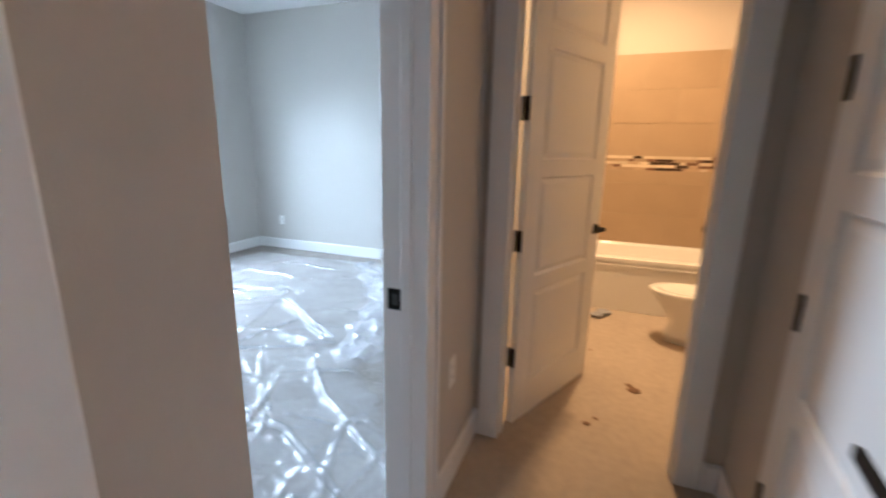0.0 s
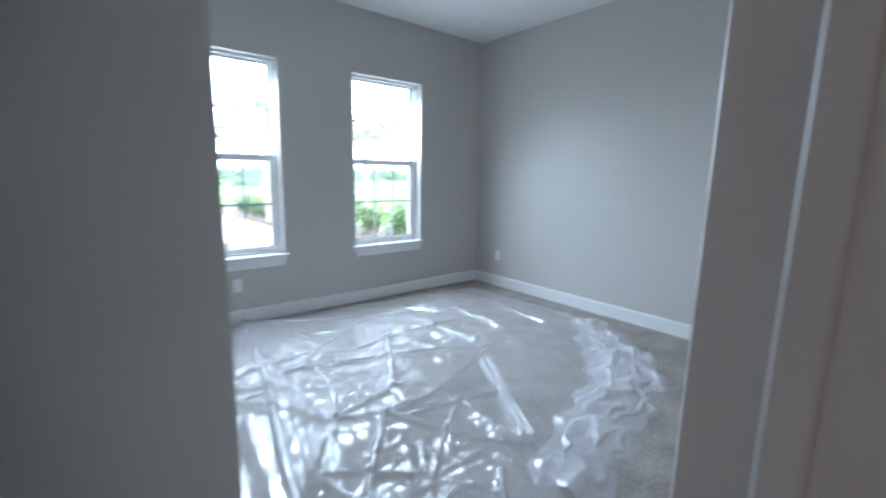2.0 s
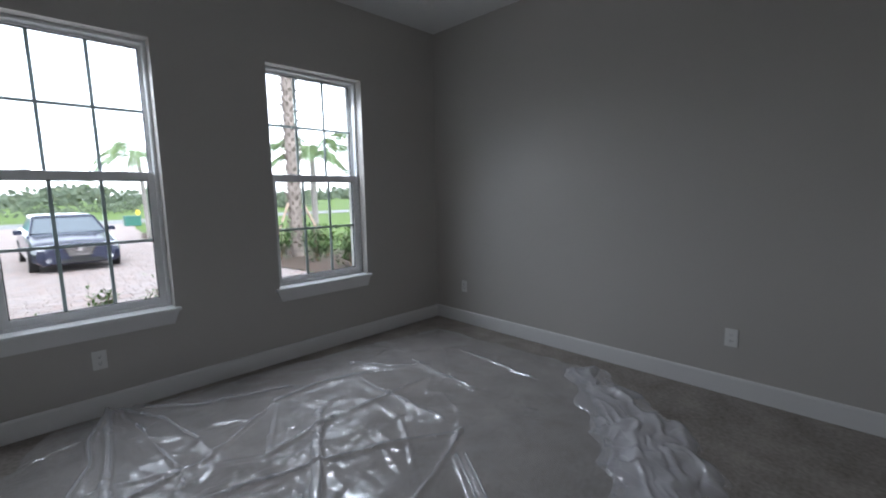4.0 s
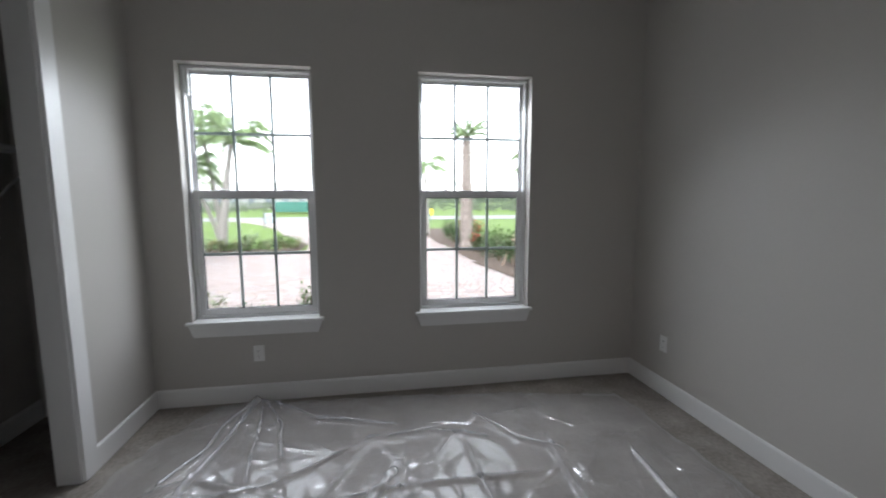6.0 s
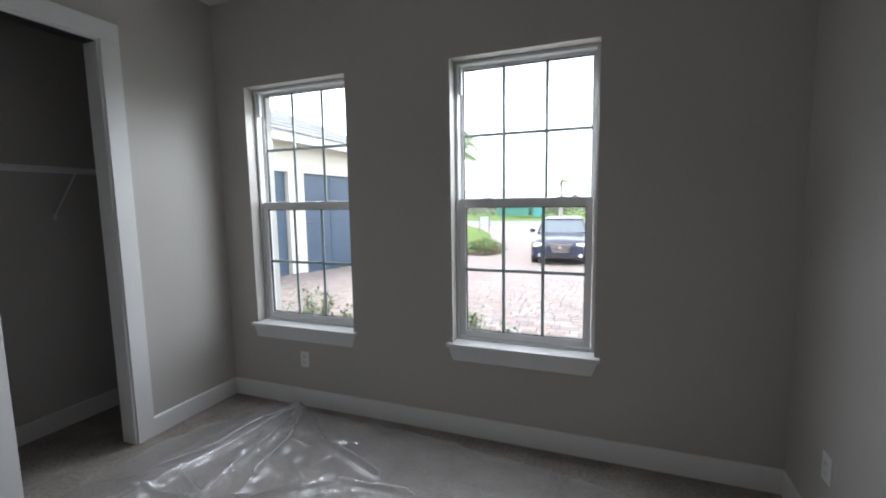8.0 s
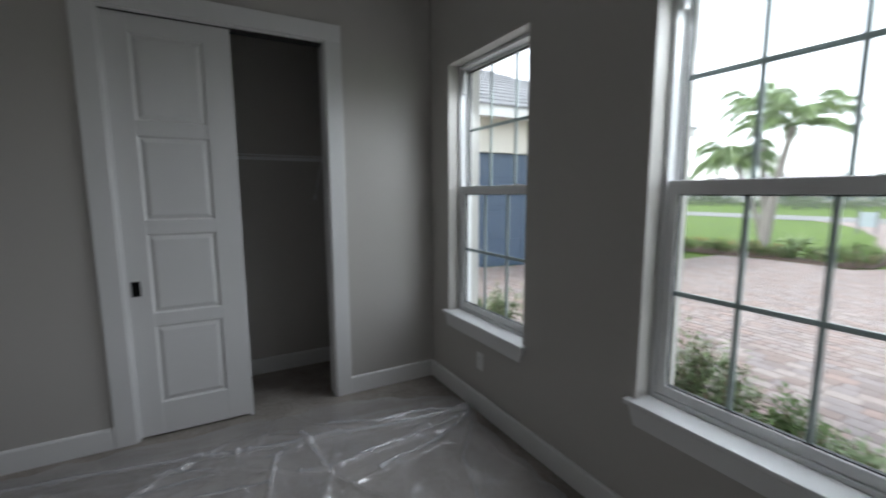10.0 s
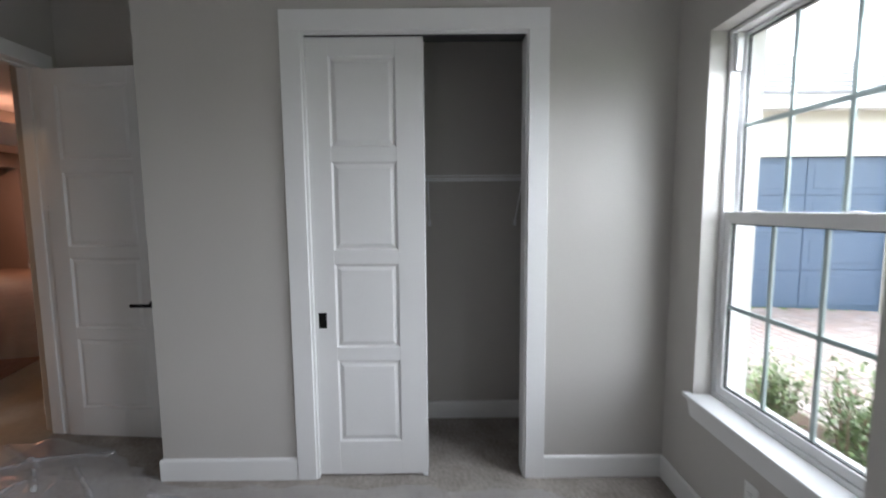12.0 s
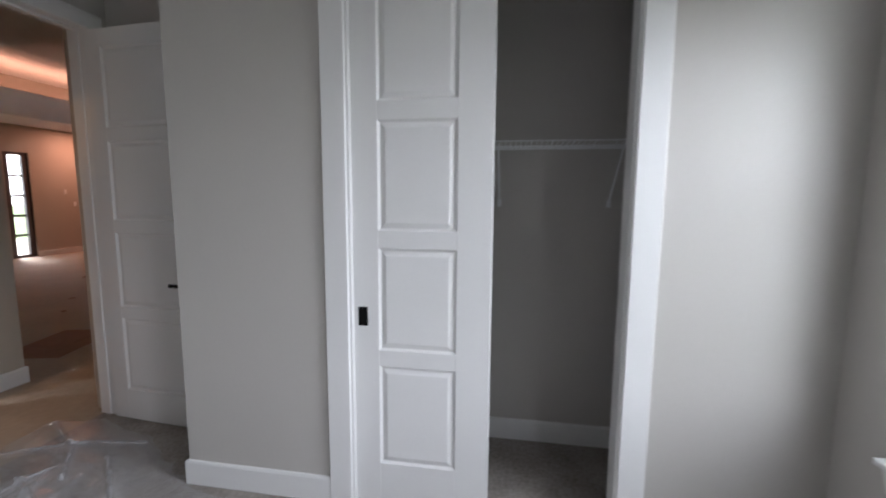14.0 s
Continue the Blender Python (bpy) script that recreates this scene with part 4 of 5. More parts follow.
# ---- outdoors: ground, drive, road ----
GRASS = mat("lawn_grass", (0.056, 0.108, 0.008), 0.9, vary=0.25, scale=0.8, fine=30, bump=1.0, bump_scale=40, tint=(0.088, 0.146, 0.012))
MULCH = mat("dark_mulch", (0.07, 0.045, 0.03), 0.95, vary=0.4, scale=9, fine=60, bump=1.0, bump_scale=40)
ASPHALT = mat("pale_worn_road", (0.20, 0.20, 0.20), 0.9, vary=0.1, scale=0.5, fine=20)
SAND = mat("grey_joint_sand", (0.25, 0.22, 0.19), 0.95, vary=0.1)
STUCCO = mat("cream_stucco", (0.72, 0.69, 0.62), 0.85, vary=0.04, scale=2, bump=0.5, bump_scale=120)
SOFFIT = mat("white_fascia", (0.78, 0.78, 0.77), 0.5, vary=0.03)
ROOF = by_piece(mat("grey_flat_roof_tile", (0.235, 0.235, 0.245), 0.8, vary=0.12, scale=4, fine=40), 0.10)
BLUEDOOR = mat("slate_blue_garage_door", (0.062, 0.098, 0.155), 0.45, vary=0.05, scale=3)


def island_tone(m, spread=0.3, colors=None):
    """Tone that changes from loose piece to loose piece of one mesh."""
    n, l = m.node_tree.nodes, m.node_tree.links
    b = n["Principled BSDF"]
    src = b.inputs["Base Color"].links[0].from_socket
    geo, ramp, mul = n.new("ShaderNodeNewGeometry"), n.new("ShaderNodeValToRGB"), n.new("ShaderNodeMix")
    mul.data_type, mul.blend_type = "RGBA", "MULTIPLY"
    mul.inputs["Factor"].default_value = 1
    els = ramp.color_ramp.elements
    for i, c in enumerate(colors):
        e = els[i] if i < 2 else els.new(1)
        e.position, e.color = i / (len(colors) - 1), (*c, 1)
    l.new(geo.outputs["Random Per Island"], ramp.inputs[0])
    l.new(src, mul.inputs["A"])
    l.new(ramp.outputs[0], mul.inputs["B"])
    l.new(mul.outputs["Result"], b.inputs["Base Color"])
    return m


PAVER_TONES = ((0.80, 0.70, 0.65), (1.04, 0.97, 0.92), (0.86, 0.83, 0.83), (1.0, 0.84, 0.77), (0.74, 0.68, 0.66), (1.10, 1.05, 1.0))
PAVER_MIX = island_tone(mat("blended_paver", (0.315, 0.284, 0.277), 0.85, vary=0.10, scale=8, fine=60, bump=0.5), colors=PAVER_TONES)
PAVERS = [mat("paver_%s" % n, tuple(a * b for a, b in zip((0.315, 0.284, 0.277), c)), 0.85, vary=0.12, scale=8, fine=60, bump=0.5) for n, c in zip(("tan", "cream", "grey", "rose", "dark", "pale"), PAVER_TONES)]


def gz(y):
    """Ground height: the drive falls gently away from the house."""
    t = min(1, max(0, (y - 6.5) / 9.5))
    return -0.15 - 0.42 * t * t * (3 - 2 * t)


def sheet(name, x0, x1, y0, y1, lift, material, label, category, nx=2, step=0.8, inside=None):
    bm = bmesh.new()
    ys = [y0]
    while ys[-1] < y1:
        ys.append(min(y1, ys[-1] + (step if ys[-1] < 40 else 60)))
    xs = [x0 + (x1 - x0) * i / nx for i in range(nx + 1)]
    grid = [[bm.verts.new((x, y, gz(y) + lift)) for x in xs] for y in ys]
    for r, s in zip(grid, grid[1:]):
        for a, b, c, d in zip(r, r[1:], s[1:], s):
            mid = (a.co + c.co) / 2
            if inside is None or inside(mid.x, mid.y):
                bm.faces.new((a, b, c, d))
    return tagged(part(name, bm, material), label, category, kind="structure")


sheet("ground", -500, 500, -80, 900, -0.02, GRASS, "mown green lawn reaching to the horizon", "ground", nx=4)
sheet("road", -200, 200, 39.5, 46.5, 0.015, ASPHALT, "pale worn street across the lawn", "road", nx=4)
LEFT = ((16.6, -1.5), (18.0, -0.95), (19.5, -1.05), (21.5, -1.8), (24, -2.9), (28, -4.0), (33, -6.0), (37, -8.2), (39.5, -10.5))


def left_edge(y):
    for (ya, xa), (yb, xb) in zip(LEFT, LEFT[1:]):
        if y <= yb:
            return xa + (xb - xa) * max(0, (y - ya) / (yb - ya))
    return -10.5


def in_drive(x, y):
    if y < 5.55 or y > 39.5 or x < -12:
        return False
    right = 4.55 + 0.12 * math.sin(y * 0.5) + (0.06 * (y - 24) ** 1.3 if y > 24 else 0)
    if x > right:
        return False
    return y < 16.7 + 0.35 * math.sin((x + 4.6) * 0.8) and x > -4.66 or y >= 16.6 and x > left_edge(y)


sheet("pavement", -11, 8.2, 5.5, 39.7, -0.006, SAND, "sanded bed under the driveway pavers", "pavement", nx=96, step=0.2, inside=in_drive)


# ---- plants ----
LEAF = [island_tone(mat("leaf_" + n, c, 0.55, vary=0.15, scale=12), colors=((0.55, 0.6, 0.5), (1, 1, 1), (1.0, 1.0, 0.75))) for n, c in
        (("deep_green", (0.06, 0.11, 0.035)), ("mid_green", (0.10, 0.175, 0.04)), ("silvery_green", (0.22, 0.29, 0.15)))]
FROND = island_tone(mat("palm_frond", (0.27, 0.36, 0.20), 0.5, vary=0.15), colors=((0.7, 0.75, 0.6), (1, 1, 1), (1.0, 0.95, 0.6)))
FLOWER = {"orange": mat("orange_petals", (0.70, 0.25, 0.03), 0.7), "red": mat("red_leaves", (0.45, 0.06, 0.04), 0.7), "yellow": mat("yellow_petals", (0.72, 0.55, 0.05), 0.7)}
BARK = mat("palm_bark", (0.27, 0.225, 0.20), 0.9, vary=0.3, scale=5, fine=40, bump=1.0, bump_scale=30)
PALEBARK = mat("smooth_grey_palm_bark", (0.25, 0.23, 0.21), 0.85, vary=0.2, scale=6, bump=0.6, bump_scale=30)
TIMBER = mat("raw_prop_timber", (0.34, 0.25, 0.19), 0.8, vary=0.2, scale=10)


def leaf_quad(bm, at, out, up, length, width):
    side = out.cross(up)
    if side.length < 1e-4:
        side = Vector((1, 0, 0))
    side.normalize()
    mid = at + out * length * 0.5 + up * length * 0.06
    tip = at + out * length - up * length * 0.08
    a, b, c, d = bm.verts.new(at), bm.verts.new(mid + side * width / 2), bm.verts.new(tip), bm.verts.new(mid - side * width / 2)
    bm.faces.new((a, b, c))
    bm.faces.new((a, c, d))


def shrub(x, y, r, h, kind=1, leaves=260, flower=None, name="shrub", label="", size=0.07, seed=0, spread=0.22):
    rnd = random.Random(seed * 131 + int(x * 57) + int(y * 91))
    root = thing(name, label or "leafy green garden shrub in the mulch bed", "shrub", group="garden shrubs", at=pose(x, y, gz(y) - 0.01))
    bm = bmesh.new()
    stems = []
    for k in range(9 if spread > 0.2 else 15):
        a, lean = rnd.uniform(0, 2 * math.pi), rnd.uniform(0.15, 0.75)
        tip = Vector((math.cos(a) * r * lean, math.sin(a) * r * lean, h * rnd.uniform(0.6, 0.98)))
        stems.append(tip)
        tube(bm, [(0, 0, 0), tip * 0.5 + Vector((0, 0, 0.05 * h)), tip], [0.010, 0.007, 0.003], 4)
    part("stems", bm, TIMBER, root)
    bm, fl = bmesh.new(), bmesh.new()
    for k in range(leaves):
        tip = rnd.choice(stems)
        base = tip * rnd.uniform(0.25, 1.0) + Vector((rnd.gauss(0, r * spread), rnd.gauss(0, r * spread), rnd.gauss(0, h * 0.08)))
        base.z = max(0.03, base.z)
        out = Vector((rnd.gauss(base.x / r, 0.7), rnd.gauss(base.y / r, 0.7), rnd.gauss(0.5, 0.5))).normalized()
        s = size * rnd.uniform(0.6, 1.4)
        leaf_quad(bm, base, out, Vector((0, 0, 1)), s, s * 0.42)
        if flower and rnd.random() < 0.22 and base.z > h * 0.45:
            for j in range(3):
                leaf_quad(fl, base + Vector((0, 0, 0.05)), Vector((rnd.gauss(0, 1), rnd.gauss(0, 1), 0.5)).normalized(), Vector((0, 0, 1)), size * 0.8, size * 0.5)
    tagged(part("foliage", bm, LEAF[kind], root), kind="stuff")
    if flower:
        tagged(part("flowers", fl, FLOWER[flower], root), kind="stuff")
    else:
        fl.free()
    return root


def frond(root, base, heading, rise, length, droop, leaflets=60, wide=0.34, seed=0):
    """One feather frond: a bent rib and its two rows of leaflets."""
    rnd = random.Random(seed)
    flat = Vector((math.cos(heading), math.sin(heading), 0))
    pts = []
    for i in range(9):
        t = i / 8
        pts.append(base + flat * length * t * (0.95 - 0.12 * t) + Vector((0, 0, length * (rise * t - droop * t * t))))
    bm = bmesh.new()
    tube(bm, pts, [0.02 * (1 - 0.9 * i / 8) for i in range(9)], 4)
    side = Vector((-flat.y, flat.x, 0))
    for k in range(leaflets):
        t = 0.16 + 0.83 * k / leaflets
        i = min(7, int(t * 8))
        p = pts[i].lerp(pts[i + 1], t * 8 - i)
        along = (pts[i + 1] - pts[i]).normalized()
        ln = wide * length * 0.55 * (math.sin(math.pi * min(1, t * 0.9 + 0.1)) ** 0.6 + 0.15)
        for sgn in (-1, 1):
            out = (side * sgn * 0.55 + along * 0.55 + Vector((0, 0, rnd.uniform(-0.95, -0.05)))).normalized()
            leaf_quad(bm, p, out, Vector((0, 0, 1)), ln * rnd.uniform(0.7, 1.15), 0.016)
    part("frond", bm, FROND, root)


def palm(x, y, height, r0, r1, count, length, label, bark=PALEBARK, rough=False, lean=(0, 0), seed=1, droop=0.75):
    rnd = random.Random(seed)
    root = thing("palm_tree", label, "palm tree", group="palm trees", at=pose(x, y, gz(y) - 0.03))
    bm = bmesh.new()
    n = 26 if rough else 14
    pts = [Vector((lean[0] * (i / n) ** 1.5, lean[1] * (i / n) ** 1.5, height * i / n)) for i in range(n + 1)]
    tube(bm, pts, [(r0 + (r1 - r0) * i / n) * (1 + (0.06 if i % 2 else -0.04)) for i in range(n + 1)], 12)
    trunk = part("trunk", bm, bark, root, smooth=not rough)
    if rough:
        bm = bmesh.new()
        for i in range(int(height / 0.13)):
            z = 0.35 + i * 0.13
            if z > height - 0.1:
                break
            for k in range(7):
                a = 2 * math.pi * (k + 0.5 * (i % 2)) / 7
                r = r0 + (r1 - r0) * z / height
                c = Vector((math.cos(a), math.sin(a), 0))
                p = c * r * 0.98 + Vector((lean[0] * (z / height) ** 1.5, lean[1] * (z / height) ** 1.5, z))
                leaf_quad(bm, p - Vector((0, 0, 0.05)), (Vector((0, 0, 1)) + c * rnd.uniform(0.5, 1.0)).normalized(), c, rnd.uniform(0.15, 0.24), 0.11)
        tagged(part("leaf_boots", bm, bark, root, "old leaf bases"), kind="stuff")
    top = pts[-1]
    for k in range(count):
        a = 2 * math.pi * k / count + rnd.uniform(-0.2, 0.2)
        rise = (0.55, 1.45, 0.95)[k % 3] + rnd.uniform(-0.15, 0.15)
        frond(root, top, a, rise, length * rnd.uniform(0.85, 1.1), droop * (0.55 + 0.85 * rise), seed=seed * 50 + k)
    return root


def bed(name, inside, x0, x1, y0, y1, label):
    return sheet(name, x0, x1, y0, y1, 0.03, MULCH, label, "flower bed", nx=int((x1 - x0) / 0.2), step=0.2, inside=inside)


bed("ground_bed_house", lambda x, y: True, -4.6, 4.4, 4.12, 5.45, "dark mulch strip under the windows")
bed("ground_bed_island", lambda x, y: 16.75 + 0.35 * math.sin((x + 4.6) * 0.8) < y < 18.3 + 0.4 * math.sin(x) and x < left_edge(y) - 0.15 or (18 < y < 21.5 and left_edge(y) - 1.1 < x < left_edge(y) - 0.15), -7.5, -0.8, 16.4, 21.6,
    "curved mulch bed edging the lawn island")
bed("ground_bed_drive", lambda x, y: x > 4.50 + 0.12 * math.sin(y * 0.5) + (0.06 * (y - 24) ** 1.3 if y > 24 else 0), 4.2, 7.6, 5.6, 28, "mulch bed along the driveway")

# low plants under the windows
for i, (x, y, r, h) in enumerate(((0.86, 5.15, 0.13, 0.70), (1.35, 5.05, 0.26, 0.74), (1.62, 5.0, 0.24, 0.66), (1.95, 5.05, 0.22, 0.52), (2.30, 5.0, 0.26, 0.46), (2.7, 5.0, 0.24, 0.46), (0.30, 4.95, 0.24, 0.55),
                                  (-0.15, 5.05, 0.30, 0.72), (-0.65, 5.0, 0.28, 0.62), (-1.2, 5.0, 0.28, 0.42), (-1.9, 4.9, 0.26, 0.40))):
    shrub(x, y, r, h, 2 if i % 3 else 1, 1500, label="narrow-leaved green shrub under the window", size=0.046, seed=i, spread=0.13)
# island planting
random.seed(3)
for i in range(17):
    x = -7.0 + i * 0.33
    y = 17.25 + 0.35 * math.sin((x + 4.6) * 0.8) + random.uniform(-0.1, 0.2)
    shrub(x, y, 0.34, random.uniform(0.42, 0.6), i % 3, 240, None, label="low rounded green border plant on the island", size=0.09, seed=30 + i)
for i in range(9):
    x = -6.9 + i * 0.4
    shrub(x, 17.95 + random.uniform(-0.1, 0.1), 0.22, 0.42, 1, 110, ("orange", "yellow", "red")[i % 3], label="low flowering plant in the island bed", size=0.08, seed=60 + i)
for i, (x, y) in enumerate(((-1.5, 17.6), (-1.45, 18.2), (-1.55, 18.8), (-1.8, 19.4), (-2.1, 20.2), (-2.6, 20.9))):
    shrub(x, y, 0.3, 0.42, 1, 150, label="low rounded green border plant on the island", size=0.09, seed=80 + i)
shrub(-3.2, 18.2, 0.26, 0.62, 2, 46, label="spiky agave with long upright leaves", name="agave", size=0.36, seed=90)
# hedge beside the drive
for i in range(22):
    x = 5.25 + (i % 2) * 0.7 + random.uniform(-0.12, 0.12) + (0.05 * max(0, 8 + i * 0.75 - 22) ** 1.3)
    shrub(x, 6.6 + i * 0.78, 0.42, random.uniform(0.7, 1.05), i % 2, 420, "red" if i in (12, 15, 17) else None, label="dense green hedge bush beside the driveway", size=0.12, seed=100 + i)
# palms
palm(-4.25, 18.6, 4.1, 0.17, 0.10, 20, 2.2, "feathery palm with a pale trunk on the lawn island", lean=(0.5, 0), seed=4, droop=0.7)
palm(-4.42, 19.0, 5.0, 0.10, 0.08, 12, 1.7, "taller feathery palm leaning beside its neighbour", lean=(-0.55, 0), seed=14, droop=0.85)
palm(-4.55, 19.2, 3.1, 0.09, 0.07, 24, 2.0, "low drooping palm at the foot of the taller ones", lean=(-1.1, 0), seed=31, droop=0.9)
palm(4.5, 23.2, 3.65, 0.10, 0.075, 11, 2.2, "slender palm with a pale trunk by the drive", lean=(-0.12, 0), seed=7, droop=1.05)
palm(5.25, 17.2, 4.4, 0.24, 0.15, 18, 1.0, "stout palm with a rough trunk and clipped crown", bark=BARK, rough=True, seed=9, droop=0.55)
palm_b = palm(5.85, 11.75, 7.2, 0.17, 0.155, 14, 1.9, "tall rough-trunked palm held by timber props", bark=BARK, rough=True, seed=12)
for k in range(3):
    a = radians(75 + 120 * k)
    part("prop", tube(bmesh.new(), [(math.cos(a) * 0.95, math.sin(a) * 0.95, 0.03), (math.cos(a) * 0.22, math.sin(a) * 0.22, 1.55)], 0.04, 4), TIMBER, palm_b, "raw timber prop")
palm(6.9, 12.6, 2.9, 0.10, 0.08, 12, 1.8, "young feathery palm in the drive-side bed", seed=15)
palm(-1.3, 46, 4.0, 0.2, 0.16, 10, 1.3, "distant palm across the street", seed=21)

# ---- garage wing ----
GX = -4.72
wing = thing("garage_wing", "cream stucco garage wing with slate-blue doors", "house", at=pose(0, 0, 0))
DOORS = ((7.25, 10.1), (10.7, 13.2))
bm = boxes((GX - 0.2, GX, 4.11, DOORS[0][0], -0.4, 3.05), (GX - 0.2, GX, DOORS[0][1], DOORS[1][0], -0.6, 3.05), (GX - 0.2, GX, DOORS[1][1], 13.9, -0.7, 3.05),
           (GX - 0.2, GX, DOORS[0][0], DOORS[0][1], 2.33, 3.05), (GX - 0.2, GX, DOORS[1][0], DOORS[1][1], 2.33, 3.05), (GX - 8.5, GX - 0.2, 13.7, 13.9, -0.7, 3.05))
part("wall", bm, STUCCO, wing)
for a, b in DOORS:
    d = part("garage_door", boxes((GX - 0.16, GX - 0.12, a, b, gz(a) - 0.3, 2.33)), BLUEDOOR, wing, "slate-blue panelled garage door")
    rows, cols = 4, max(2, round((b - a) / 1.3))
    z0 = gz((a + b) / 2)
    for r in range(rows):
        for c in range(cols):
            p0, p1 = a + (b - a) * c / cols, a + (b - a) * (c + 1) / cols
            q0, q1 = z0 + (2.33 - z0) * r / rows, z0 + (2.33 - z0) * (r + 1) / rows
            part("door_panel", bevelled(boxes((GX - 0.121, GX - 0.105, p0 + 0.012, p1 - 0.012, q0 + 0.008, q1 - 0.008), (GX - 0.105, GX - 0.098, p0 + 0.13, p1 - 0.13, q0 + 0.11, q1 - 0.11)), 0.004, 1), BLUEDOOR, d)
part("soffit", boxes((GX - 8, GX + 0.5, 4.11, 14.2, 3.05, 3.09)), SOFFIT, wing)
part("fascia", boxes((GX + 0.5, GX + 0.54, 4.11, 14.24, 2.98, 3.2), (GX - 8, GX + 0.5, 14.2, 14.24, 2.98, 3.2)), SOFFIT, wing)
roof = part("roof", boxes((GX - 8, GX - 0.2, 4.11, 13.9, 3.0905, 3.12)), SOFFIT, wing)
for i in range(17):
    # each course of flat tiles lies over the one below; the hip cuts its far end
    x1 = GX + 0.58 - i * 0.36
    z1 = 3.21 + i * 0.36 * 0.47
    yend = 14.28 - i * 0.36
    bm = bmesh.new()
    n = int((yend - 4.12) / 0.34)
    for k in range(n):
        ya = 4.12 + (yend - 4.12) * k / n
        yb = 4.12 + (yend - 4.12) * (k + 1) / n - 0.008
        v = [bm.verts.new(p) for p in ((x1, ya, z1 - 0.03), (x1, yb, z1 - 0.03), (x1, yb, z1 + 0.012), (x1, ya, z1 + 0.012), (x1 - 0.40, ya, z1 + 0.175), (x1 - 0.40, yb, z1 + 0.175))]
        bm.faces.new((v[0], v[1], v[2], v[3]))
        bm.faces.new((v[3], v[2], v[5], v[4]))
    part("tile_course", bm, ROOF, roof)

# ---- parked car ----
PAINT = mat("black_blue_car_paint", (0.022, 0.026, 0.05), 0.1, vary=0.05, spec=0.6)
CARGLASS = mat("tinted_car_glass", (0.12, 0.14, 0.16), 0.05, vary=0.02, spec=0.8)
CHROME = mat("bright_chrome", (0.75, 0.76, 0.78), 0.12, metal=1.0, vary=0.02)
TYRE = mat("black_rubber", (0.02, 0.02, 0.02), 0.8)
LENS = mat("clear_headlight", (0.65, 0.67, 0.70), 0.1, vary=0.1, scale=20)


def car(m):
    """A large sedan; the front faces -y, the ground is at z = 0."""
    root = thing("parked_car", "dark blue-black sedan parked on the paver drive", "car", at=m)
    def section(y, half, z0, z1, tuck):
        prof = [(-half * 0.86, z0), (-half, z0 + 0.12), (-half, (z0 + z1) / 2 + 0.05), (-half * (1 - tuck * 0.4), z1 - 0.06), (-half * (1 - tuck), z1),
                (0, z1 + 0.03), (half * (1 - tuck), z1), (half * (1 - tuck * 0.4), z1 - 0.06), (half, (z0 + z1) / 2 + 0.05), (half, z0 + 0.12), (half * 0.86, z0)]
        return [(x, y, z) for x, z in prof]
    body = [section(*s) for s in ((-2.50, 0.70, 0.28, 0.62, 0.12), (-2.42, 0.84, 0.22, 0.72, 0.12), (-2.15, 0.91, 0.20, 0.80, 0.14), (-1.3, 0.935, 0.19, 0.92, 0.12), (-0.6, 0.94, 0.19, 0.98, 0.08),
                                  (1.2, 0.94, 0.19, 1.0, 0.08), (2.0, 0.92, 0.22, 1.02, 0.12), (2.45, 0.82, 0.30, 0.98, 0.14))]
    shell = part("body", loft(bmesh.new(), body), PAINT, root, smooth=False)

    ring = lambda y0, y1, h, z: [(-h, y0, z), (h, y0, z), (h, y1, z), (-h, y1, z)]
    part("windows", loft(bmesh.new(), [ring(-0.95, 2.0, 0.80, 0.97), ring(-0.30, 1.45, 0.66, 1.37)]), CARGLASS, root, "tinted glass")
    part("roof_panel", loft(bmesh.new(), [ring(-0.33, 1.48, 0.675, 1.372), ring(-0.22, 1.36, 0.64, 1.43), ring(0.05, 1.1, 0.5, 1.455)]), PAINT, root)
    for sx in (-1, 1):
        part("pillar", tube(bmesh.new(), [(sx * 0.81, -0.97, 0.97), (sx * 0.67, -0.31, 1.385)], 0.03, 6), PAINT, root)
        part("mirror", bevelled(boxes((sx * 1.02 - 0.09, sx * 1.02 + 0.09, -0.72, -0.60, 0.95, 1.08)), 0.025, 2), PAINT, root)
        lamp_part = part("headlight", bevelled(boxes((sx * 0.66 - 0.17, sx * 0.66 + 0.17, -2.475, -2.30, 0.60, 0.735)), 0.03, 2), LENS, root, "clear headlight")
        part("fog_lamp", tube(bmesh.new(), [(sx * 0.62, -2.40, 0.36), (sx * 0.62, -2.50, 0.36)], 0.06, 14), LENS, root)
        for wy in (-1.50, 1.45):
            w = part("wheel", tube(bmesh.new(), [(sx * 0.76, wy, 0.335), (sx * 0.955, wy, 0.335)], 0.335, 28), TYRE, root)
            part("rim", tube(bmesh.new(), [(sx * 0.955, wy, 0.335), (sx * 0.962, wy, 0.335)], 0.23, 24), CHROME, w)
    bm = bmesh.new()
    profile(bm, [(-0.36, 0.70), (0.36, 0.70), (0.24, 0.47), (-0.24, 0.47)], (-2.525, -2.46), lambda u, v, d: Vector((u, d, v)))
    grille = part("grille", bm, TYRE, root)
    for k in range(6):
        z = 0.495 + k * 0.036
        hw = 0.24 + 0.12 * (z - 0.47) / 0.23
        part("grille_bar", boxes((-hw + 0.02, hw - 0.02, -2.535, -2.524, z - 0.006, z + 0.006)), CHROME, grille)
    part("grille_surround", boxes((-0.37, 0.37, -2.54, -2.50, 0.70, 0.722), (-0.25, 0.25, -2.54, -2.50, 0.455, 0.472)), CHROME, grille)
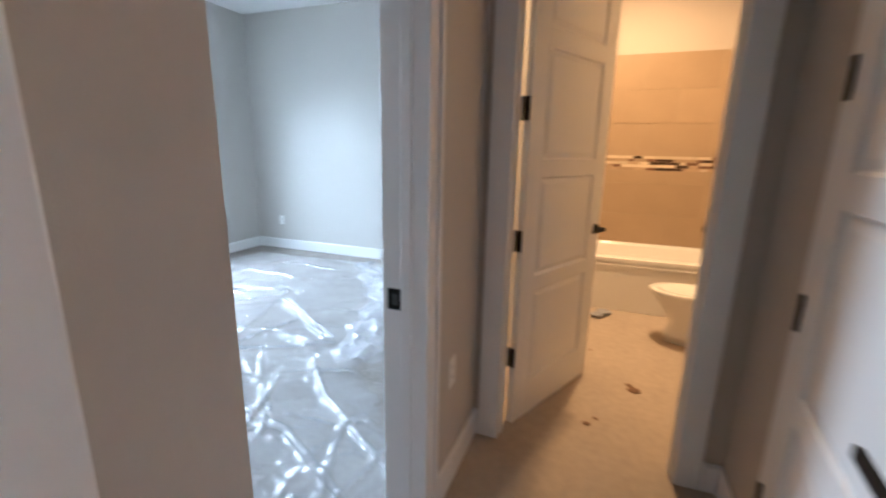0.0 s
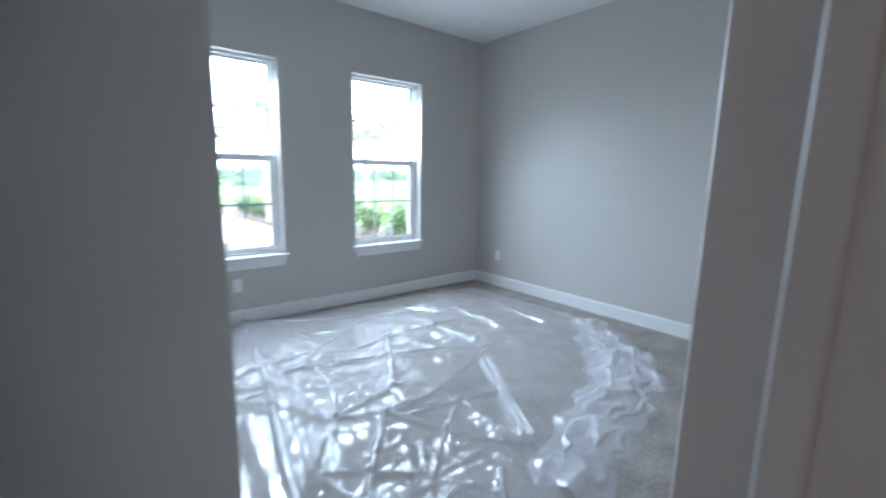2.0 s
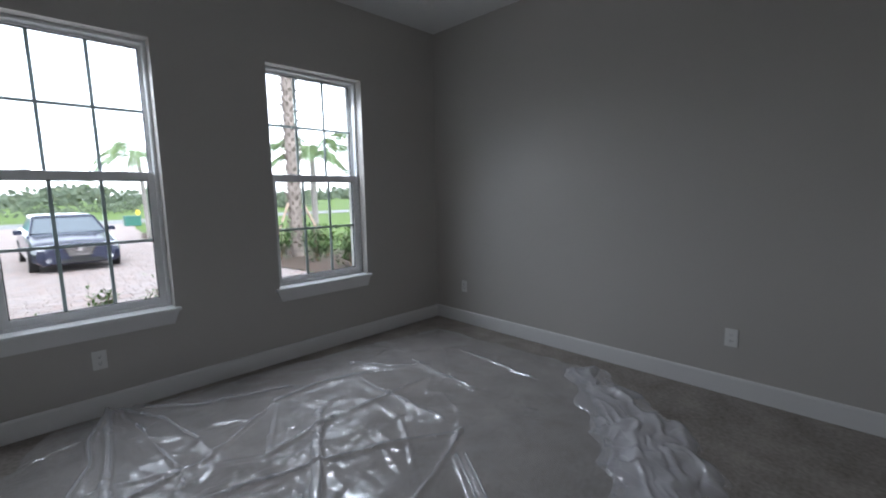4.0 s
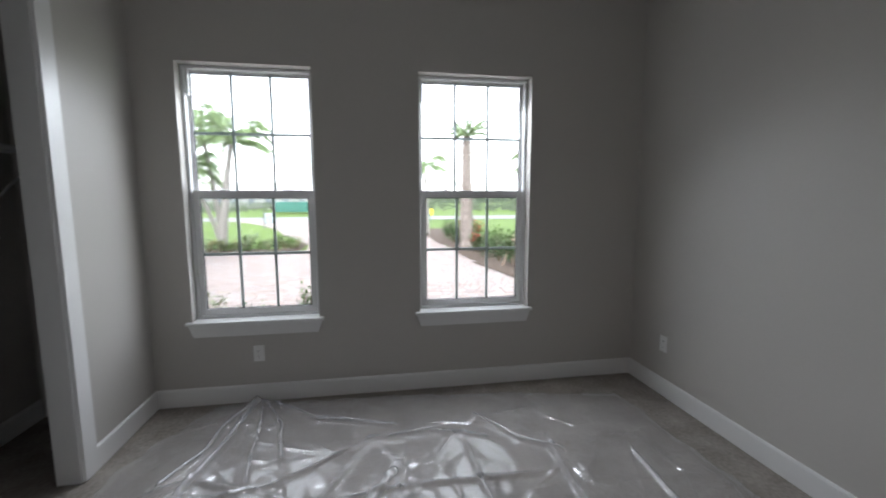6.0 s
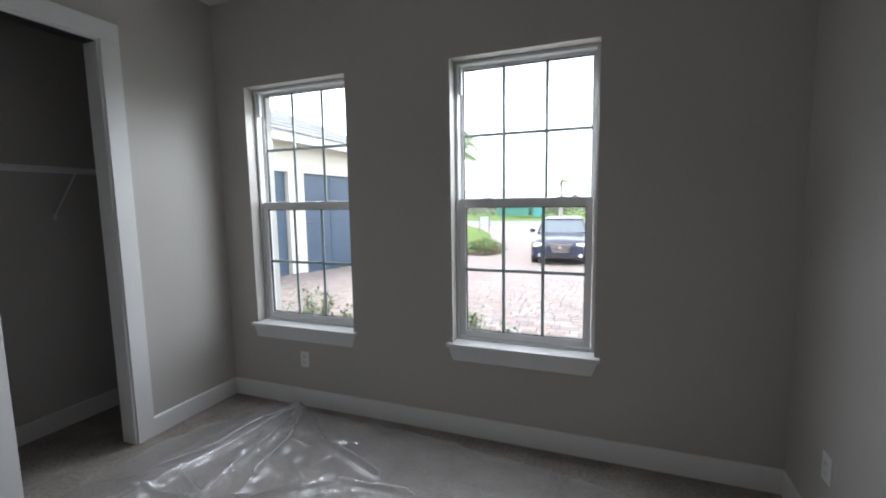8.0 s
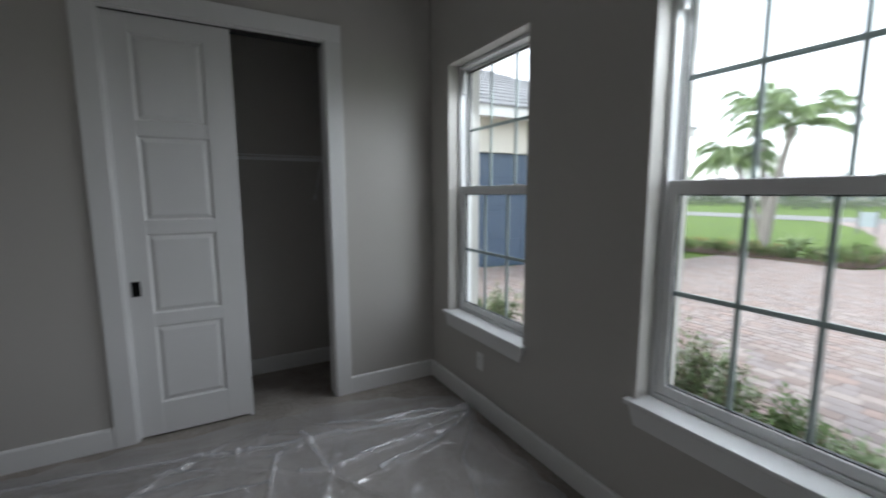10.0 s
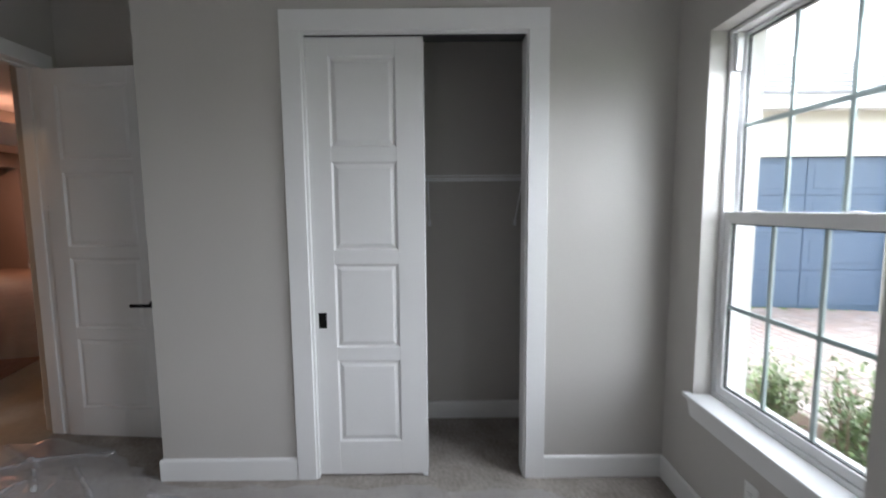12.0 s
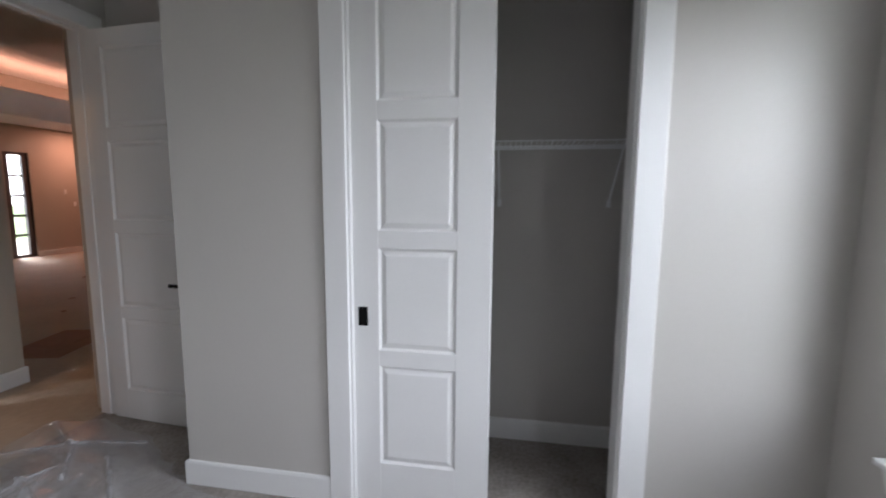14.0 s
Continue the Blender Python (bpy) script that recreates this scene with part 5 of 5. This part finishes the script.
    part("badge", tube(bmesh.new(), [(0, -2.535, 0.60), (0, -2.545, 0.60)], 0.05, 18), CHROME, grille)
    part("lower_intake", boxes((-0.45, 0.45, -2.51, -2.45, 0.27, 0.36)), TYRE, root)
    part("number_plate_holder", bevelled(boxes((-0.20, 0.20, -2.53, -2.49, 0.37, 0.45)), 0.004, 1), TYRE, root)
    return root


car(pose(1.35, 17.5, gz(16) + 0.005, 0, 0, 3))

# ---- across the street ----
GREENBOX = mat("green_steel_container", (0.03, 0.13, 0.10), 0.5, vary=0.15, scale=1)
skip = thing("waste_container", "green steel waste container across the street", "waste container", at=pose(-7.5, 58, gz(50)))
part("body", bevelled(boxes((-3.0, 1.2, -1, 1, 0.2, 1.5)), 0.05, 1), GREENBOX, skip)
for k in range(7):
    part("rib", boxes((-2.9 + k * 0.65, -2.78 + k * 0.65, -1.06, -1.0005, 0.2, 1.5)), GREENBOX, skip)
bm = bevelled(boxes((1.7, 3.0, -0.7, 0.7, 0.02, 2.0)), 0.06, 1)
hut = tagged(part("portable_cabin", bm, mat("teal_plastic", (0.03, 0.17, 0.17), 0.5, vary=0.1)), "teal plastic cabin beside the waste container", "cabin")
hut.location = (-7.5, 58, gz(50))
box_u = thing("utility_box", "low green utility box on the lawn", "utility box", at=pose(5.9, 36.0, gz(36)))
part("cabinet", bevelled(boxes((-0.45, 0.45, -0.35, 0.35, 0.0, 0.6)), 0.03, 2), GREENBOX, box_u)
part("lid", bevelled(boxes((-0.48, 0.48, -0.38, 0.38, 0.6005, 0.68)), 0.02, 1), GREENBOX, box_u)
YEL = mat("yellow_hydrant_paint", (0.65, 0.50, 0.04), 0.5, vary=0.08)
hyd = thing("fire_hydrant", "yellow fire hydrant near the street", "hydrant", at=pose(8.4, 49.0, gz(49)))
part("barrel", tube(bmesh.new(), [(0, 0, 0), (0, 0, 0.08), (0, 0, 0.081), (0, 0, 0.6), (0, 0, 0.66), (0, 0, 0.74), (0, 0, 0.78)], [0.17, 0.17, 0.12, 0.12, 0.15, 0.10, 0.03], 16), YEL, hyd)
part("nozzle", tube(bmesh.new(), [(-0.22, 0, 0.48), (0.22, 0, 0.48)], 0.06, 10), YEL, hyd)
sign = thing("lot_sign", "blank pale notice board on two posts", "sign", at=pose(-5.0, 30.0, gz(30)))
part("board", bevelled(boxes((-0.30, 0.30, -0.02, 0.02, 0.35, 1.05)), 0.01, 1), mat("grey_board", (0.30, 0.34, 0.36), 0.6, vary=0.05), sign)
for x in (-0.34, 0.34):
    part("post", boxes((x - 0.035, x + 0.035, -0.035, 0.035, 0, 1.15)), mat("dark_post", (0.1, 0.1, 0.11), 0.6), sign)

FARROOF = mat("pale_grey_far_roof", (0.38, 0.37, 0.37), 0.8, vary=0.1)
FARWALL = mat("far_white_wall", (0.27, 0.27, 0.265), 0.8, vary=0.05)


def far_house(x, y, w, d, h, label):
    root = thing("house", label, "house", group="houses across the street", at=pose(x, y, gz(y)))
    part("wall", boxes((-w / 2, w / 2, 0, d, 0, h)), FARWALL, root)
    e = 0.7
    low = [(-w / 2 - e, -e, h + 0.001), (w / 2 + e, -e, h + 0.001), (w / 2 + e, d + e, h + 0.001), (-w / 2 - e, d + e, h + 0.001)]
    mid = [(p[0], p[1], h + 0.2) for p in low]
    top = [(-w / 2 + d / 2, d / 2 - 0.05, h + 0.2 + d * 0.2), (w / 2 - d / 2, d / 2 - 0.05, h + 0.2 + d * 0.2), (w / 2 - d / 2, d / 2 + 0.05, h + 0.2 + d * 0.2), (-w / 2 + d / 2, d / 2 + 0.05, h + 0.2 + d * 0.2)]
    part("roof", loft(bmesh.new(), [low, mid, top]), FARROOF, root)
    n = int(w / 3)
    for k in range(n):
        c = -w / 2 + w * (k + 0.5) / n
        win = part("window", boxes((c - 0.55, c + 0.55, -0.03, -0.0005, 0.8, 2.1)), CARGLASS, root)
        part("frame", boxes((c - 0.65, c - 0.55, -0.05, -0.0005, 0.7, 2.2), (c + 0.55, c + 0.65, -0.05, -0.0005, 0.7, 2.2), (c - 0.55, c + 0.55, -0.05, -0.0005, 2.1, 2.2), (c - 0.55, c + 0.55, -0.05, -0.0005, 0.7, 0.8)), FARWALL, win)
    return root


far_house(-34, 92, 22, 12, 3.0, "white single-storey house with a pale hip roof")
far_house(-17, 84, 15, 10, 2.7, "pale single-storey house under a grey hip roof")
far_house(-64, 98, 20, 12, 3.0, "white single-storey house with a grey hip roof")

# scrub, and a low line of far trees
# the greyed leaf colour has distance haze put into it
FARLEAF = island_tone(mat("hazed_far_leaves", (0.10, 0.125, 0.085), 0.8, vary=0.2, scale=0.3), colors=((0.6, 0.65, 0.6), (1, 1, 1), (1.0, 0.95, 0.8)))


def tree_line():
    rnd = random.Random(8)
    bm = bmesh.new()
    for k in range(620):
        x = rnd.uniform(-260, 260)
        y = 150 + rnd.uniform(-12, 25)
        h = rnd.uniform(1.2, 3.2) + 2.8 * max(0, math.sin(x * 0.045 + 1.3) * math.sin(x * 0.11))
        for j in range(22):
            c = Vector((x + rnd.gauss(0, 2.2), y + rnd.gauss(0, 1.5), -0.6 + h * rnd.random() ** 0.7))
            s = rnd.uniform(0.5, 1.3)
            leaf_quad(bm, c, Vector((rnd.gauss(0, 1), rnd.gauss(0, 0.3), rnd.gauss(0, 1))).normalized(), Vector((0, -1, 0)), s * 1.6, s * 1.2)
    tagged(part("far_trees", bm, FARLEAF), "low line of distant green trees", "trees", kind="stuff")


tree_line()


def roadside_scrub():
    rnd = random.Random(19)
    bm = bmesh.new()
    for k in range(95):
        x, y = rnd.uniform(-48, 34), rnd.uniform(60, 74)
        h, r = rnd.uniform(0.5, 1.6), rnd.uniform(0.6, 1.7)
        for j in range(60):
            c = Vector((x + rnd.gauss(0, r), y + rnd.gauss(0, 0.5), gz(y) + h * rnd.random() ** 0.6))
            leaf_quad(bm, c, Vector((rnd.gauss(0, 1), rnd.gauss(0, 0.4), rnd.gauss(0.3, 1))).normalized(), Vector((0, -1, 0)), rnd.uniform(0.2, 0.5), rnd.uniform(0.12, 0.3))
    tagged(part("roadside_scrub", bm, FARLEAF), "green scrub beyond the street, greyed for distance haze", "bushes", kind="stuff")


roadside_scrub()

# ---- driveway pavers, last ----
pavement = bpy.data.objects["pavement"]
rnd = random.Random(2)
near_count = 0
paver_meshes = {}
D = 0.14
verts, faces = [], []


def paver_mesh(w, material):
    key = (w, material.name)
    if key not in paver_meshes:
        e, t = 0.008, 0.014
        bm = bmesh.new()
        a = [bm.verts.new(p) for p in ((0, 0, 0), (w, 0, 0), (w, D - 0.006, 0), (0, D - 0.006, 0))]
        b = [bm.verts.new(p) for p in ((0, 0, t - 0.004), (w, 0, t - 0.004), (w, D - 0.006, t - 0.004), (0, D - 0.006, t - 0.004))]
        c = [bm.verts.new(p) for p in ((e, e, t), (w - e, e, t), (w - e, D - 0.006 - e, t), (e, D - 0.006 - e, t))]
        for r, s in ((a, b), (b, c)):
            for k in range(4):
                bm.faces.new((r[k], r[(k + 1) % 4], s[(k + 1) % 4], s[k]))
        bm.faces.new(c)
        me = bpy.data.meshes.new("paver")
        bm.to_mesh(me)
        bm.free()
        me.materials.append(material)
        paver_meshes[key] = me
    return paver_meshes[key]


y = 5.56
while y < 39.5:
    x = (-4.65 if y < 17 else left_edge(y)) - rnd.uniform(0, 0.25)
    while x < 8:
        w = rnd.choice((0.12, 0.17, 0.23, 0.23))
        if in_drive(x + w / 2, y + D / 2):
            z = gz(y + D / 2) - 0.004 + rnd.uniform(-0.0015, 0.0015)
            if y < 8.3 and -1.2 < x < 3.6 and near_count < 300:
                ob = new("paver", paver_mesh(w - 0.006, rnd.choice(PAVERS)))
                ob.location = (x, y, z)
                ob.parent = pavement
                near_count += 1
            else:
                o, e, t = len(verts), 0.008, 0.014
                slope = gz(y + D) - gz(y)
                for px, py, pz in ((x, y, 0), (x + w - 0.006, y, 0), (x + w - 0.006, y + D - 0.006, 0), (x, y + D - 0.006, 0), (x + e, y + e, t), (x + w - 0.006 - e, y + e, t), (x + w - 0.006 - e, y + D - 0.006 - e, t), (x + e, y + D - 0.006 - e, t)):
                    verts.append((px, py, z + pz + slope * ((py - y) / D - 0.5)))
                faces += [(o + 4, o + 5, o + 6, o + 7)] + [(o + k, o + (k + 1) % 4, o + 4 + (k + 1) % 4, o + 4 + k) for k in range(4)]
        x += w
    y += D
me = bpy.data.meshes.new("pavers_beyond")
me.from_pydata(verts, [], faces)
me.materials.append(PAVER_MIX)
beyond = new("pavers_beyond", me)
beyond.parent = pavement
tagged(beyond, kind="stuff")
